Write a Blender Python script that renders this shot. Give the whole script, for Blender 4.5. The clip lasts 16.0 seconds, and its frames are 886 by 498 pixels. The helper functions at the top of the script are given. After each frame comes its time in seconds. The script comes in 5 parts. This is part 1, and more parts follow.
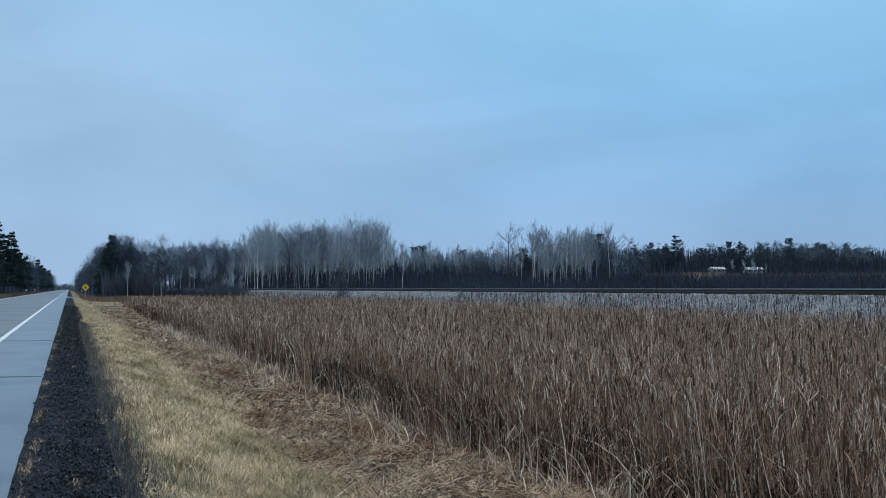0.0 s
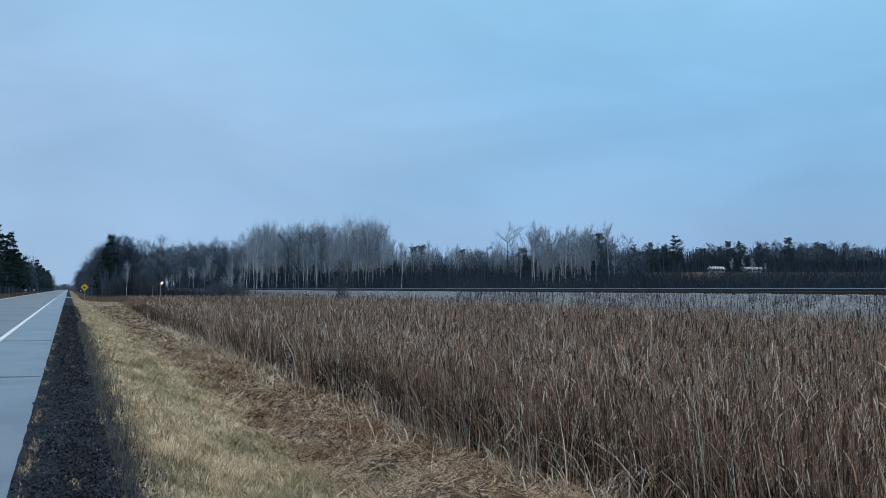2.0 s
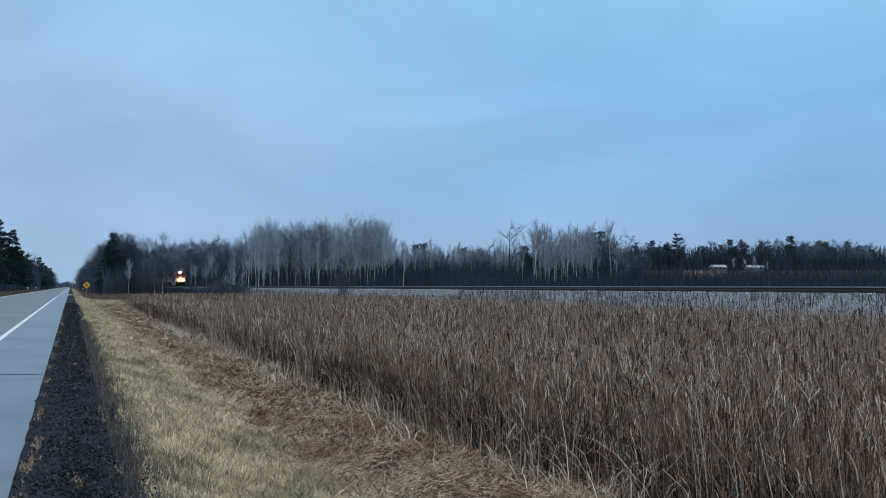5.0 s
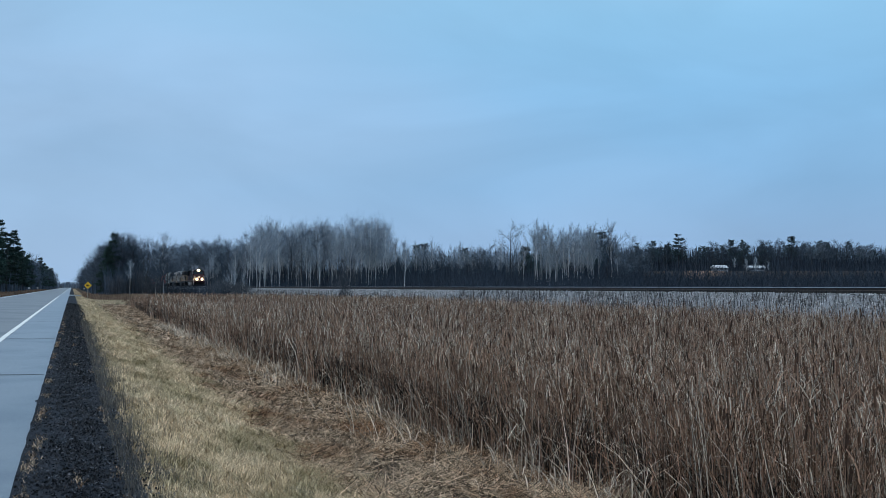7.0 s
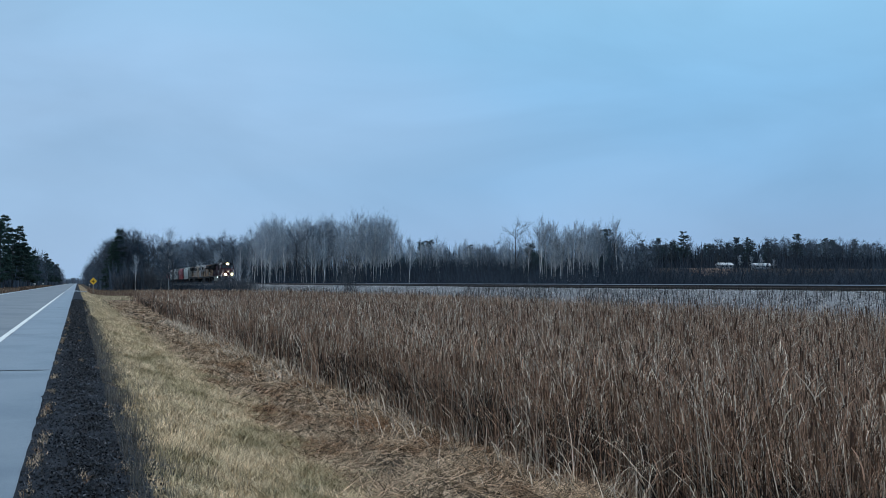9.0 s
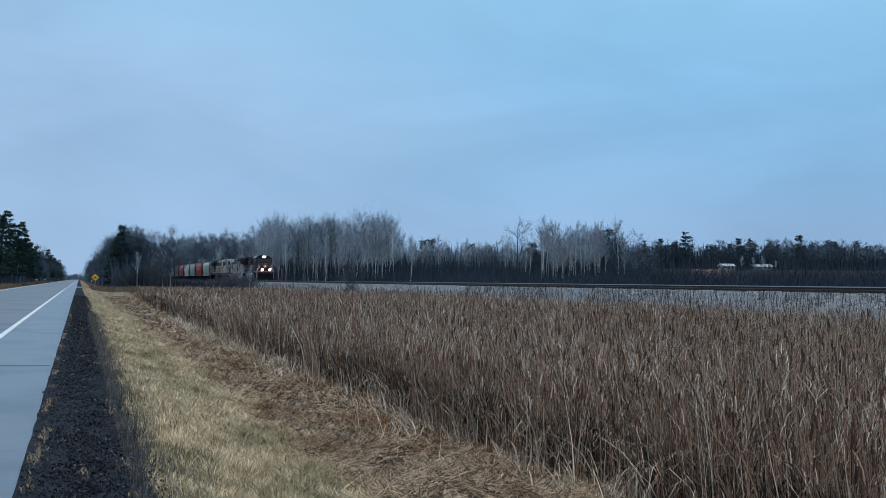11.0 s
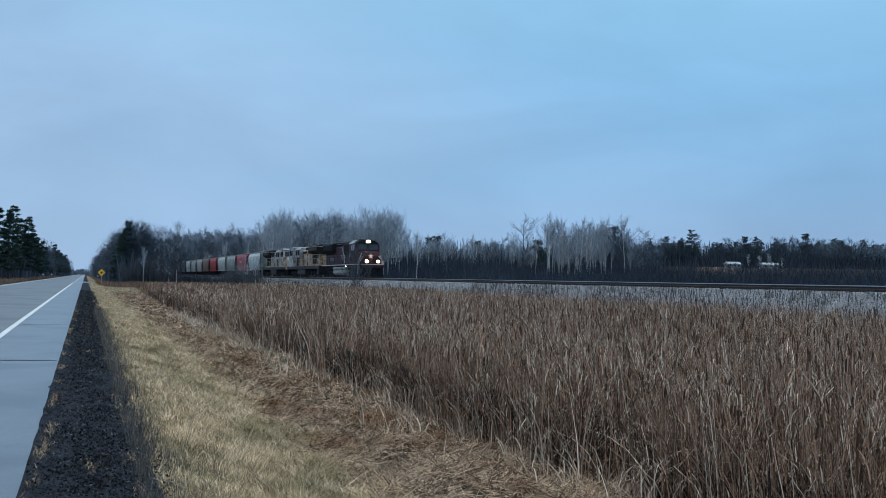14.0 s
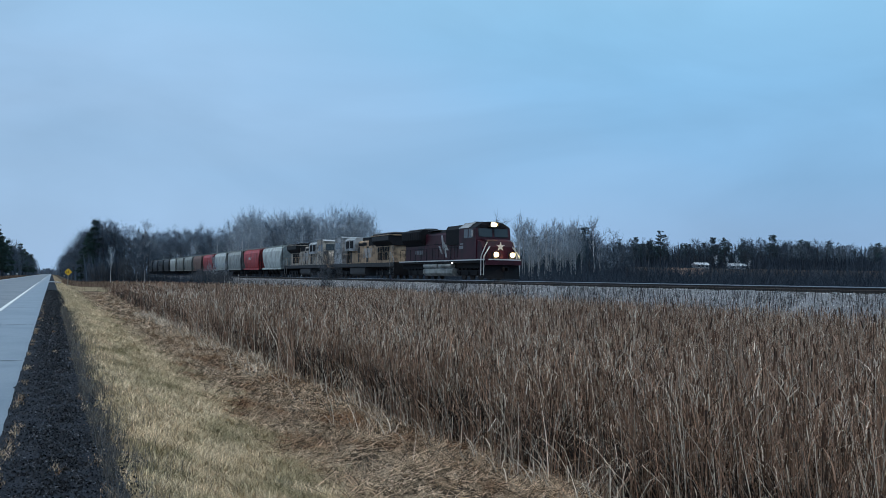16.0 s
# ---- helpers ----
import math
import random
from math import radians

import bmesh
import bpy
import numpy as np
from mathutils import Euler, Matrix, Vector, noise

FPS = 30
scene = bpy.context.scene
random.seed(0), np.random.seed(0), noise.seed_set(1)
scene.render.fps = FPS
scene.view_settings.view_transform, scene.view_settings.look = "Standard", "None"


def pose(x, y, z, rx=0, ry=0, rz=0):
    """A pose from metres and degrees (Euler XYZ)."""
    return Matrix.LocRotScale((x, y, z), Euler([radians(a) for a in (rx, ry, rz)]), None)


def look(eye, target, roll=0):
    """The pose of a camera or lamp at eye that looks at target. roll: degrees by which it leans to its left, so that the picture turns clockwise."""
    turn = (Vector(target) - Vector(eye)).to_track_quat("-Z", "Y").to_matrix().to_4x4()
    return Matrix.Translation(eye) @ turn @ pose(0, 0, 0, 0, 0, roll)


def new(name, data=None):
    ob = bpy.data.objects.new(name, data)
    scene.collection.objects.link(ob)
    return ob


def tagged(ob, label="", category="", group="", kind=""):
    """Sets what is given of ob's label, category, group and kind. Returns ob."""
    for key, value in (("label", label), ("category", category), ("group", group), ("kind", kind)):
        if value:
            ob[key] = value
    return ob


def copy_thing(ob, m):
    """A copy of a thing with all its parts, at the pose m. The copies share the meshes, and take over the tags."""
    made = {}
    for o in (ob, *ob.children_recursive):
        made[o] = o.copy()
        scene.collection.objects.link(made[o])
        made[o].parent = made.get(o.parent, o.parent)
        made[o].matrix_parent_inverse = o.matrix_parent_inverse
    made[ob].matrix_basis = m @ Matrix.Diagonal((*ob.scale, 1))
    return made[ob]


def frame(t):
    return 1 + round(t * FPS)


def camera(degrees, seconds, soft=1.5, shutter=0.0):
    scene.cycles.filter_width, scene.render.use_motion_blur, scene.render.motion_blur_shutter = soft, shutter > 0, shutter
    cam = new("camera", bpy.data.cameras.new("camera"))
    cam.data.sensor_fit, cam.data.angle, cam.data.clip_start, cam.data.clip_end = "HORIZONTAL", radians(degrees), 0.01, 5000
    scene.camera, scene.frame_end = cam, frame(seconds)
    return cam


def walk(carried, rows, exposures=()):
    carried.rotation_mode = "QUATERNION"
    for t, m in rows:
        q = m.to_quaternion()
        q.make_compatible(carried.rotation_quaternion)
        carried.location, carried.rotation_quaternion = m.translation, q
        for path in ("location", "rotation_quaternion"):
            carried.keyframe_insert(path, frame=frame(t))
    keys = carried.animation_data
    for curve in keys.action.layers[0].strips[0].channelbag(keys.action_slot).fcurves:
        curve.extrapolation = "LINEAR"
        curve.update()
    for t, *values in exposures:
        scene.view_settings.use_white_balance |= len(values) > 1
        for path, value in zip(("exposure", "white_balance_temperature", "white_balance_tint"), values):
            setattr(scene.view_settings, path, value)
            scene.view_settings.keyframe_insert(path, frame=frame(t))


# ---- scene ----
EYE = 1.6  # the camera's height over the road, about level with the rail heads
cam = camera(48.265, 16.0, soft=0.8)
walk(cam, [
    (0.0, pose(0, 0, EYE, 92.291, -0.000, -20.691)),
    (0.5, pose(0, 0, EYE, 92.310, -0.066, -20.694)),
    (1.0, pose(0, 0, EYE, 92.300, -0.045, -20.727)),
    (1.5, pose(0, 0, EYE, 92.291, 0.003, -20.739)),
    (2.0, pose(0, 0, EYE, 92.281, 0.032, -20.733)),
    (2.5, pose(0, 0, EYE, 92.263, 0.077, -20.727)),
    (3.0, pose(0, 0, EYE, 92.249, 0.055, -20.698)),
    (3.5, pose(0, 0, EYE, 92.200, 0.053, -20.681)),
    (4.0, pose(0, 0, EYE, 92.144, 0.029, -20.669)),
    (6.5, pose(0, 0, EYE, 92.200, -0.073, -20.583)),
    (7.0, pose(0, 0, EYE, 92.186, -0.025, -20.568)),
    (7.5, pose(0, 0, EYE, 92.127, -0.053, -20.557)),
    (8.0, pose(0, 0, EYE, 91.994, 0.024, -20.532)),
    (8.5, pose(0, 0, EYE, 91.990, -0.012, -20.405)),
    (9.0, pose(0, 0, EYE, 92.000, -0.169, -20.291)),
    (11.5, pose(0, 0, EYE, 91.919, -0.674, -20.158)),
    (12.0, pose(0, 0, EYE, 91.904, -0.729, -20.058)),
    (12.5, pose(0, 0, EYE, 91.856, -0.806, -19.963)),
    (13.0, pose(0, 0, EYE, 91.810, -0.834, -19.908)),
    (13.5, pose(0, 0, EYE, 91.770, -0.905, -19.870)),
    (14.0, pose(0, 0, EYE, 91.741, -0.879, -19.873)),
    (14.5, pose(0, 0, EYE, 91.716, -0.890, -19.939)),
    (15.0, pose(0, 0, EYE, 91.694, -0.869, -20.117)),
    (15.5, pose(0, 0, EYE, 91.711, -0.901, -20.557)),
    (16.0, pose(0, 0, EYE, 91.779, -0.978, -21.586)),
])

# ---- world, sun ----
HEADING = radians(20.69)  # the middle of the view, clockwise from the road's direction


def spot(u, depth):
    """A place on the map: depth metres ahead along the first view's axis, u times as far to its right."""
    return (u * depth * math.cos(HEADING) + depth * math.sin(HEADING),
            -u * depth * math.sin(HEADING) + depth * math.cos(HEADING))


def nd(tree, kind, **values):
    n = tree.nodes.new(kind)
    for key, value in values.items():
        n.inputs[key.replace("_", " ")].default_value = value
    return n


def make_world():
    w = bpy.data.worlds.new("overcast_sky")
    scene.world = w
    w.use_nodes = True
    t = w.node_tree
    t.nodes.clear()
    out = t.nodes.new("ShaderNodeOutputWorld")
    back = nd(t, "ShaderNodeBackground", Strength=1.04)
    sky = t.nodes.new("ShaderNodeTexSky")
    sky.sky_type, sky.sun_disc = "NISHITA", False
    sky.sun_elevation, sky.sun_rotation = radians(50), radians(200)
    dim = t.nodes.new("ShaderNodeVectorMath")
    dim.operation = "SCALE"
    dim.inputs["Scale"].default_value = 0.08
    co = t.nodes.new("ShaderNodeTexCoord")
    sep = t.nodes.new("ShaderNodeSeparateXYZ")
    ramp = t.nodes.new("ShaderNodeValToRGB")
    el = ramp.color_ramp.elements
    el[0].position, el[0].color = 0.0, (0.258, 0.42, 0.67, 1)
    el[1].position, el[1].color = 0.30, (0.297, 0.60, 0.88, 1)
    for p, c in ((0.05, (0.252, 0.435, 0.70, 1)), (0.10, (0.234, 0.455, 0.735, 1)), (0.19, (0.238, 0.50, 0.79, 1))):
        e = el.new(p)
        e.color = c
    stretch = t.nodes.new("ShaderNodeMapping")
    stretch.inputs["Scale"].default_value = (1.0, 1.0, 3.2)
    stretch.inputs["Location"].default_value = (0.35, 0.2, 0.1)
    soft = nd(t, "ShaderNodeTexNoise", Scale=2.6, Detail=5.0, Roughness=0.5, Distortion=0.5)
    lift = t.nodes.new("ShaderNodeMapRange")
    for key, v in (("From Min", 0.3), ("From Max", 0.7), ("To Min", 0.90), ("To Max", 1.10)):
        lift.inputs[key].default_value = v
    mul = t.nodes.new("ShaderNodeVectorMath")
    mul.operation = "SCALE"
    pale = t.nodes.new("ShaderNodeMixRGB")
    pale.inputs[2].default_value = (0.36, 0.53, 0.76, 1)
    mist = nd(t, "ShaderNodeTexNoise", Scale=1.4, Detail=3.0, Roughness=0.5)
    mistr = t.nodes.new("ShaderNodeMapRange")
    for key, v in (("From Min", 0.42), ("From Max", 0.68), ("To Min", 0.0), ("To Max", 0.35)):
        mistr.inputs[key].default_value = v
    mix = t.nodes.new("ShaderNodeMixRGB")
    mix.inputs[0].default_value = 0.92
    k = t.links.new
    k(sky.outputs[0], dim.inputs[0])
    k(co.outputs["Generated"], sep.inputs[0])
    k(sep.outputs[2], ramp.inputs[0])
    k(co.outputs["Generated"], stretch.inputs[0])
    k(stretch.outputs[0], soft.inputs["Vector"])
    k(stretch.outputs[0], mist.inputs["Vector"])
    k(mist.outputs[0], mistr.inputs[0])
    thin = t.nodes.new("ShaderNodeMapRange")  # the cloud is thinner towards the road
    for key, v in (("From Min", -0.05), ("From Max", 0.45), ("To Min", 0.5), ("To Max", 0.0)):
        thin.inputs[key].default_value = v
    k(sep.outputs[0], thin.inputs[0])
    both = t.nodes.new("ShaderNodeMath")
    both.use_clamp = True
    k(mistr.outputs[0], both.inputs[0])
    k(thin.outputs[0], both.inputs[1])
    k(both.outputs[0], pale.inputs[0])
    k(ramp.outputs[0], pale.inputs[1])
    k(soft.outputs[0], lift.inputs[0])
    k(pale.outputs[0], mul.inputs[0])
    k(lift.outputs[0], mul.inputs["Scale"])
    k(dim.outputs[0], mix.inputs[1])
    k(mul.outputs[0], mix.inputs[2])
    k(mix.outputs[0], back.inputs[0])
    k(back.outputs[0], out.inputs[0])


make_world()
sun = new("sun", bpy.data.lights.new("sun", "SUN"))
sun.data.energy, sun.data.angle, sun.data.color = 1.75, radians(60), (0.97, 0.89, 0.78)
sun.matrix_world = look((-10, -16, 70), (0, 0, 0))
scene.view_settings.exposure = 0.0

# ---- materials ----


def material(name, c1, c2, scale=8.0, rough=0.8, metal=0.0, bump=0.0, bscale=60.0, island=0.0, rand=0.0, big=0.35, spec=0.5,
             c3=None, s3=0.3, skew=1.0):
    """A surface of two colours mixed by fine and coarse noise; island and rand: how far pieces differ in brightness."""
    m = bpy.data.materials.new(name)
    m.use_nodes = True
    t = m.node_tree
    k = t.links.new
    b = t.nodes["Principled BSDF"]
    b.inputs["Roughness"].default_value = rough
    b.inputs["Metallic"].default_value = metal
    b.inputs["Specular IOR Level"].default_value = spec
    co = t.nodes.new("ShaderNodeTexCoord")
    n1 = nd(t, "ShaderNodeTexNoise", Scale=scale, Detail=6.0, Roughness=0.65)
    n2 = nd(t, "ShaderNodeTexNoise", Scale=scale * 0.07, Detail=3.0)
    for n in (n1, n2):
        k(co.outputs["Object"], n.inputs["Vector"])
    add = t.nodes.new("ShaderNodeMath")
    add.operation = "MULTIPLY_ADD"
    k(n2.outputs[0], add.inputs[0])
    add.inputs[1].default_value = big * 2
    k(n1.outputs[0], add.inputs[2])
    r = t.nodes.new("ShaderNodeMapRange")
    r.inputs["From Min"].default_value, r.inputs["From Max"].default_value = 0.3 + big * 0.7, 0.7 + big * 1.3
    k(add.outputs[0], r.inputs[0])
    mix = t.nodes.new("ShaderNodeMixRGB")
    mix.inputs[1].default_value, mix.inputs[2].default_value = (*c1, 1), (*c2, 1)
    k(r.outputs[0], mix.inputs[0])
    colour = mix.outputs[0]
    if c3:
        n3 = nd(t, "ShaderNodeTexNoise", Scale=s3, Detail=4.0, Roughness=0.6)
        k(co.outputs["Object"], n3.inputs["Vector"])
        r3 = t.nodes.new("ShaderNodeMapRange")
        r3.inputs["From Min"].default_value, r3.inputs["From Max"].default_value = 0.46, 0.62
        k(n3.outputs[0], r3.inputs[0])
        m3 = t.nodes.new("ShaderNodeMixRGB")
        m3.inputs[2].default_value = (*c3, 1)
        k(r3.outputs[0], m3.inputs[0])
        k(colour, m3.inputs[1])
        colour = m3.outputs[0]
    for amount, kind, socket in ((island, "ShaderNodeNewGeometry", "Random Per Island"), (rand, "ShaderNodeObjectInfo", "Random")):
        if amount:
            g = t.nodes.new(kind)
            v = t.nodes.new("ShaderNodeMapRange")
            v.inputs["To Min"].default_value, v.inputs["To Max"].default_value = 1 - amount, 1 + amount
            pw = t.nodes.new("ShaderNodeMath")
            pw.operation = "POWER"
            pw.inputs[1].default_value = skew if kind == "ShaderNodeNewGeometry" else 1.0
            k(g.outputs[socket], pw.inputs[0])
            k(pw.outputs[0], v.inputs[0])
            s = t.nodes.new("ShaderNodeVectorMath")
            s.operation = "SCALE"
            k(colour, s.inputs[0])
            k(v.outputs[0], s.inputs["Scale"])
            colour = s.outputs[0]
    k(colour, b.inputs["Base Color"])
    if bump:
        nb = nd(t, "ShaderNodeTexNoise", Scale=bscale, Detail=4.0)
        k(co.outputs["Object"], nb.inputs["Vector"])
        bp = nd(t, "ShaderNodeBump", Strength=bump, Distance=0.02)
        k(nb.outputs[0], bp.inputs["Height"])
        k(bp.outputs[0], b.inputs["Normal"])
    return m


def glow(name, colour, strength):
    m = bpy.data.materials.new(name)
    m.use_nodes = True
    b = m.node_tree.nodes["Principled BSDF"]
    b.inputs["Emission Color"].default_value = (*colour, 1)
    b.inputs["Emission Strength"].default_value = strength
    return m


def glass(name):
    m = bpy.data.materials.new(name)
    m.use_nodes = True
    b = m.node_tree.nodes["Principled BSDF"]
    b.inputs["Base Color"].default_value = (0.02, 0.025, 0.03, 1)
    b.inputs["Roughness"].default_value = 0.06
    return m


M_SOIL = material("straw_litter", (0.20, 0.14, 0.085), (0.42, 0.31, 0.19), 9.0, 0.95, bump=0.6, bscale=60, spec=0.1, c3=(0.10, 0.085, 0.05), s3=1.2)
# Litter tone kept extra dark to deepen the shade at the reeds' feet.
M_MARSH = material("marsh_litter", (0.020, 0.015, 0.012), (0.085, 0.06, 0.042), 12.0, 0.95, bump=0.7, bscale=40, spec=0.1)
M_ASPHALT = material("damp_asphalt", (0.13, 0.135, 0.145), (0.20, 0.205, 0.215), 14.0, 0.5, bump=0.15, bscale=220, spec=0.5, c3=(0.11, 0.12, 0.135), s3=0.25)
M_SHOULDER = material("wet_shoulder_asphalt", (0.13, 0.145, 0.17), (0.20, 0.215, 0.24), 18.0, 0.34, bump=0.12, bscale=240, spec=0.65, c3=(0.11, 0.125, 0.15), s3=0.5)
M_PAINT = material("road_paint", (0.62, 0.62, 0.60), (0.80, 0.80, 0.78), 9.0, 0.6)
M_CRACK = material("crack_tar", (0.012, 0.012, 0.014), (0.03, 0.03, 0.03), 9.0, 0.5)
M_GRAVEL = material("black_gravel", (0.009, 0.011, 0.015), (0.048, 0.053, 0.066), 60.0, 0.95, bump=1.0, bscale=80, spec=0.06)
M_STONE = material("dark_stones", (0.06, 0.068, 0.084), (0.16, 0.168, 0.19), 20.0, 0.8, island=0.9, skew=2.2, spec=0.3)
M_BALLAST = material("grey_ballast", (0.05, 0.052, 0.058), (0.36, 0.37, 0.39), 13.0, 0.95, bump=1.0, bscale=14, big=0.15, spec=0.15)
M_BSTONE = material("ballast_stones", (0.30, 0.305, 0.315), (0.52, 0.525, 0.53), 6.0, 0.9, island=0.75)
M_GRASS = material("straw_grass", (0.49, 0.37, 0.225), (0.75, 0.595, 0.415), 2.5, 0.9, island=0.65, spec=0.1, c3=(0.32, 0.262, 0.155), s3=1.1)
M_STRAW = material("flattened_reed", (0.33, 0.225, 0.145), (0.66, 0.51, 0.37), 1.5, 0.9, island=0.9, skew=1.4, spec=0.15, c3=(0.27, 0.155, 0.09), s3=0.9)
M_REED = material("cattail_leaves", (0.155, 0.087, 0.058), (0.34, 0.218, 0.153), 0.9, 0.9, island=0.9, skew=1.25, spec=0.15)
# Dead leaf colour taken near black, with the stand's inner shade put in.
M_SHADELEAF = material("shade_leaves", (0.022, 0.019, 0.018), (0.075, 0.062, 0.055), 1.2, 0.95, island=0.8, spec=0.1)
M_PALE = material("pale_cattail_leaves", (0.48, 0.395, 0.305), (0.74, 0.645, 0.535), 1.5, 0.8, island=0.55, skew=0.9, spec=0.2)
M_HEAD = material("cattail_heads", (0.045, 0.023, 0.014), (0.11, 0.056, 0.033), 20, 0.95, island=0.5)
M_WEED = material("dead_weeds", (0.022, 0.023, 0.027), (0.055, 0.052, 0.054), 1.0, 0.9, island=0.5, spec=0.1)
M_BARK = material("grey_bark", (0.035, 0.038, 0.044), (0.075, 0.078, 0.085), 3.0, 0.9, rand=0.3, spec=0.2)
M_BIRCH = material("pale_bark", (0.40, 0.41, 0.42), (0.64, 0.645, 0.65), 2.0, 0.85, rand=0.4, spec=0.2)
# Twig and brush colours lean blue: haze and bluish shadow are put into them.
M_TWIG = material("grey_twigs", (0.175, 0.213, 0.255), (0.395, 0.445, 0.50), 0.6, 0.9, island=0.75, rand=0.3, spec=0.1)
M_DTWIG = material("hazed_dark_twigs", (0.038, 0.056, 0.080), (0.085, 0.108, 0.140), 0.6, 0.9, island=0.5, rand=0.4, spec=0.1)
M_GTWIG = material("mid_grey_twigs", (0.082, 0.110, 0.142), (0.168, 0.205, 0.25), 0.6, 0.9, island=0.6, rand=0.35, spec=0.1)
M_BRUSH = material("hazed_brush_stems", (0.020, 0.029, 0.042), (0.050, 0.064, 0.085), 0.4, 0.9, island=0.6, spec=0.1)
M_BUSH = material("bush_twigs", (0.060, 0.069, 0.083), (0.12, 0.133, 0.152), 0.6, 0.9, island=0.4, rand=0.3, spec=0.1)
# Pale blue-grey stands for distance haze, mixed straight into the wood's colour.
M_HAZE = material("hazed_distant_wood", (0.10, 0.125, 0.16), (0.15, 0.18, 0.22), 0.05, 0.95, island=0.3, spec=0.0)
M_NEEDLE = material("pine_needles", (0.014, 0.034, 0.032), (0.036, 0.066, 0.056), 0.8, 0.8, island=0.6, rand=0.25, spec=0.15)
M_BROWN = material("rusty_brown_grass", (0.135, 0.085, 0.060), (0.25, 0.17, 0.122), 0.5, 0.9, island=0.6, spec=0.1)
# Bluer, paler version of the near needles, with distance haze put into it.
M_HAZEPINE = material("hazed_pine_needles", (0.028, 0.050, 0.056), (0.052, 0.083, 0.088), 0.8, 0.85, island=0.6, rand=0.3, spec=0.1)
M_STALK = material("grey_weed_stalks", (0.085, 0.078, 0.070), (0.19, 0.168, 0.145), 1.0, 0.9, island=0.6, spec=0.1)
# The blue in this far wood's colour stands for haze.
M_HAZEWOOD = material("far_woods", (0.028, 0.043, 0.058), (0.055, 0.075, 0.096), 0.3, 0.9, island=0.6, spec=0.1)
M_RAIL = material("rail_steel", (0.03, 0.022, 0.02), (0.05, 0.038, 0.034), 4.0, 0.7, metal=0.3)
M_SHINE = material("worn_rail_head", (0.35, 0.35, 0.37), (0.45, 0.45, 0.47), 4.0, 0.3, metal=1.0)
M_TIE = material("creosote_ties", (0.02, 0.018, 0.017), (0.05, 0.043, 0.038), 5.0, 0.9, rand=0.3)
M_MAROON = material("maroon_paint", (0.030, 0.005, 0.011), (0.050, 0.007, 0.016), 1.2, 0.5, c3=(0.018, 0.004, 0.008), s3=0.7, spec=0.25)
M_WHITE = material("white_paint", (0.42, 0.42, 0.42), (0.58, 0.58, 0.57), 4, 0.5)
# Grey for lettering, and for panels that paint sky sheen on the roof.
M_SILVER = material("roof_sheen_and_letter_grey", (0.11, 0.118, 0.13), (0.20, 0.21, 0.225), 2, 0.5)
M_BLACK = material("black_steel", (0.006, 0.006, 0.008), (0.016, 0.016, 0.018), 3.0, 0.75, spec=0.15)
M_YELLOW = material("faded_yellow_paint", (0.33, 0.215, 0.13), (0.52, 0.365, 0.24), 1.6, 0.65, c3=(0.15, 0.105, 0.075), s3=1.1, spec=0.25)
M_FADED = material("bleached_tan_paint", (0.30, 0.255, 0.21), (0.50, 0.44, 0.38), 1.6, 0.65, c3=(0.13, 0.108, 0.09), s3=1.2, spec=0.25)
M_GREY = material("faded_grey_paint", (0.26, 0.27, 0.28), (0.42, 0.43, 0.44), 1.5, 0.55, c3=(0.13, 0.13, 0.13), s3=0.8)
M_UNDER = material("grimy_grey_tank", (0.020, 0.021, 0.024), (0.050, 0.051, 0.055), 2.0, 0.7, spec=0.25)
M_TANK = material("pale_tank_paint", (0.24, 0.255, 0.25), (0.36, 0.375, 0.365), 2.0, 0.6, spec=0.3, c3=(0.14, 0.145, 0.14), s3=0.9)
M_GLASS = glass("dark_glass")
M_LAMP = glow("lamp_warm", (1.0, 0.66, 0.30), 170.0)
M_MARKER = glow("small_lamp", (1.0, 0.9, 0.8), 12.0)
M_SIGNY = material("sign_yellow", (0.75, 0.42, 0.01), (0.85, 0.50, 0.02), 3, 0.5)
M_WOOD = material("weathered_post", (0.22, 0.19, 0.15), (0.34, 0.30, 0.25), 5, 0.9)
M_ROOF = material("pale_metal_roof", (0.38, 0.40, 0.43), (0.5, 0.52, 0.54), 2, 0.5)
M_SIDING = material("white_siding", (0.22, 0.24, 0.27), (0.36, 0.375, 0.40), 2, 0.7)
M_RED = material("red_hopper_paint", (0.36, 0.036, 0.040), (0.46, 0.058, 0.060), 0.8, 0.55, c3=(0.25, 0.042, 0.044), s3=0.7)
M_LGREY = material("light_grey_hopper_paint", (0.44, 0.48, 0.465), (0.56, 0.60, 0.585), 0.8, 0.55, c3=(0.30, 0.32, 0.31), s3=0.7)
M_DGREY = material("dull_grey_hopper_paint", (0.28, 0.30, 0.29), (0.38, 0.40, 0.385), 0.8, 0.6, c3=(0.20, 0.208, 0.20), s3=0.7)
M_RUST = material("rusty_brown_hopper_paint", (0.16, 0.10, 0.085), (0.23, 0.155, 0.13), 0.8, 0.7)
M_DARK = material("black_hopper_paint", (0.02, 0.022, 0.025), (0.045, 0.045, 0.05), 0.8, 0.6)

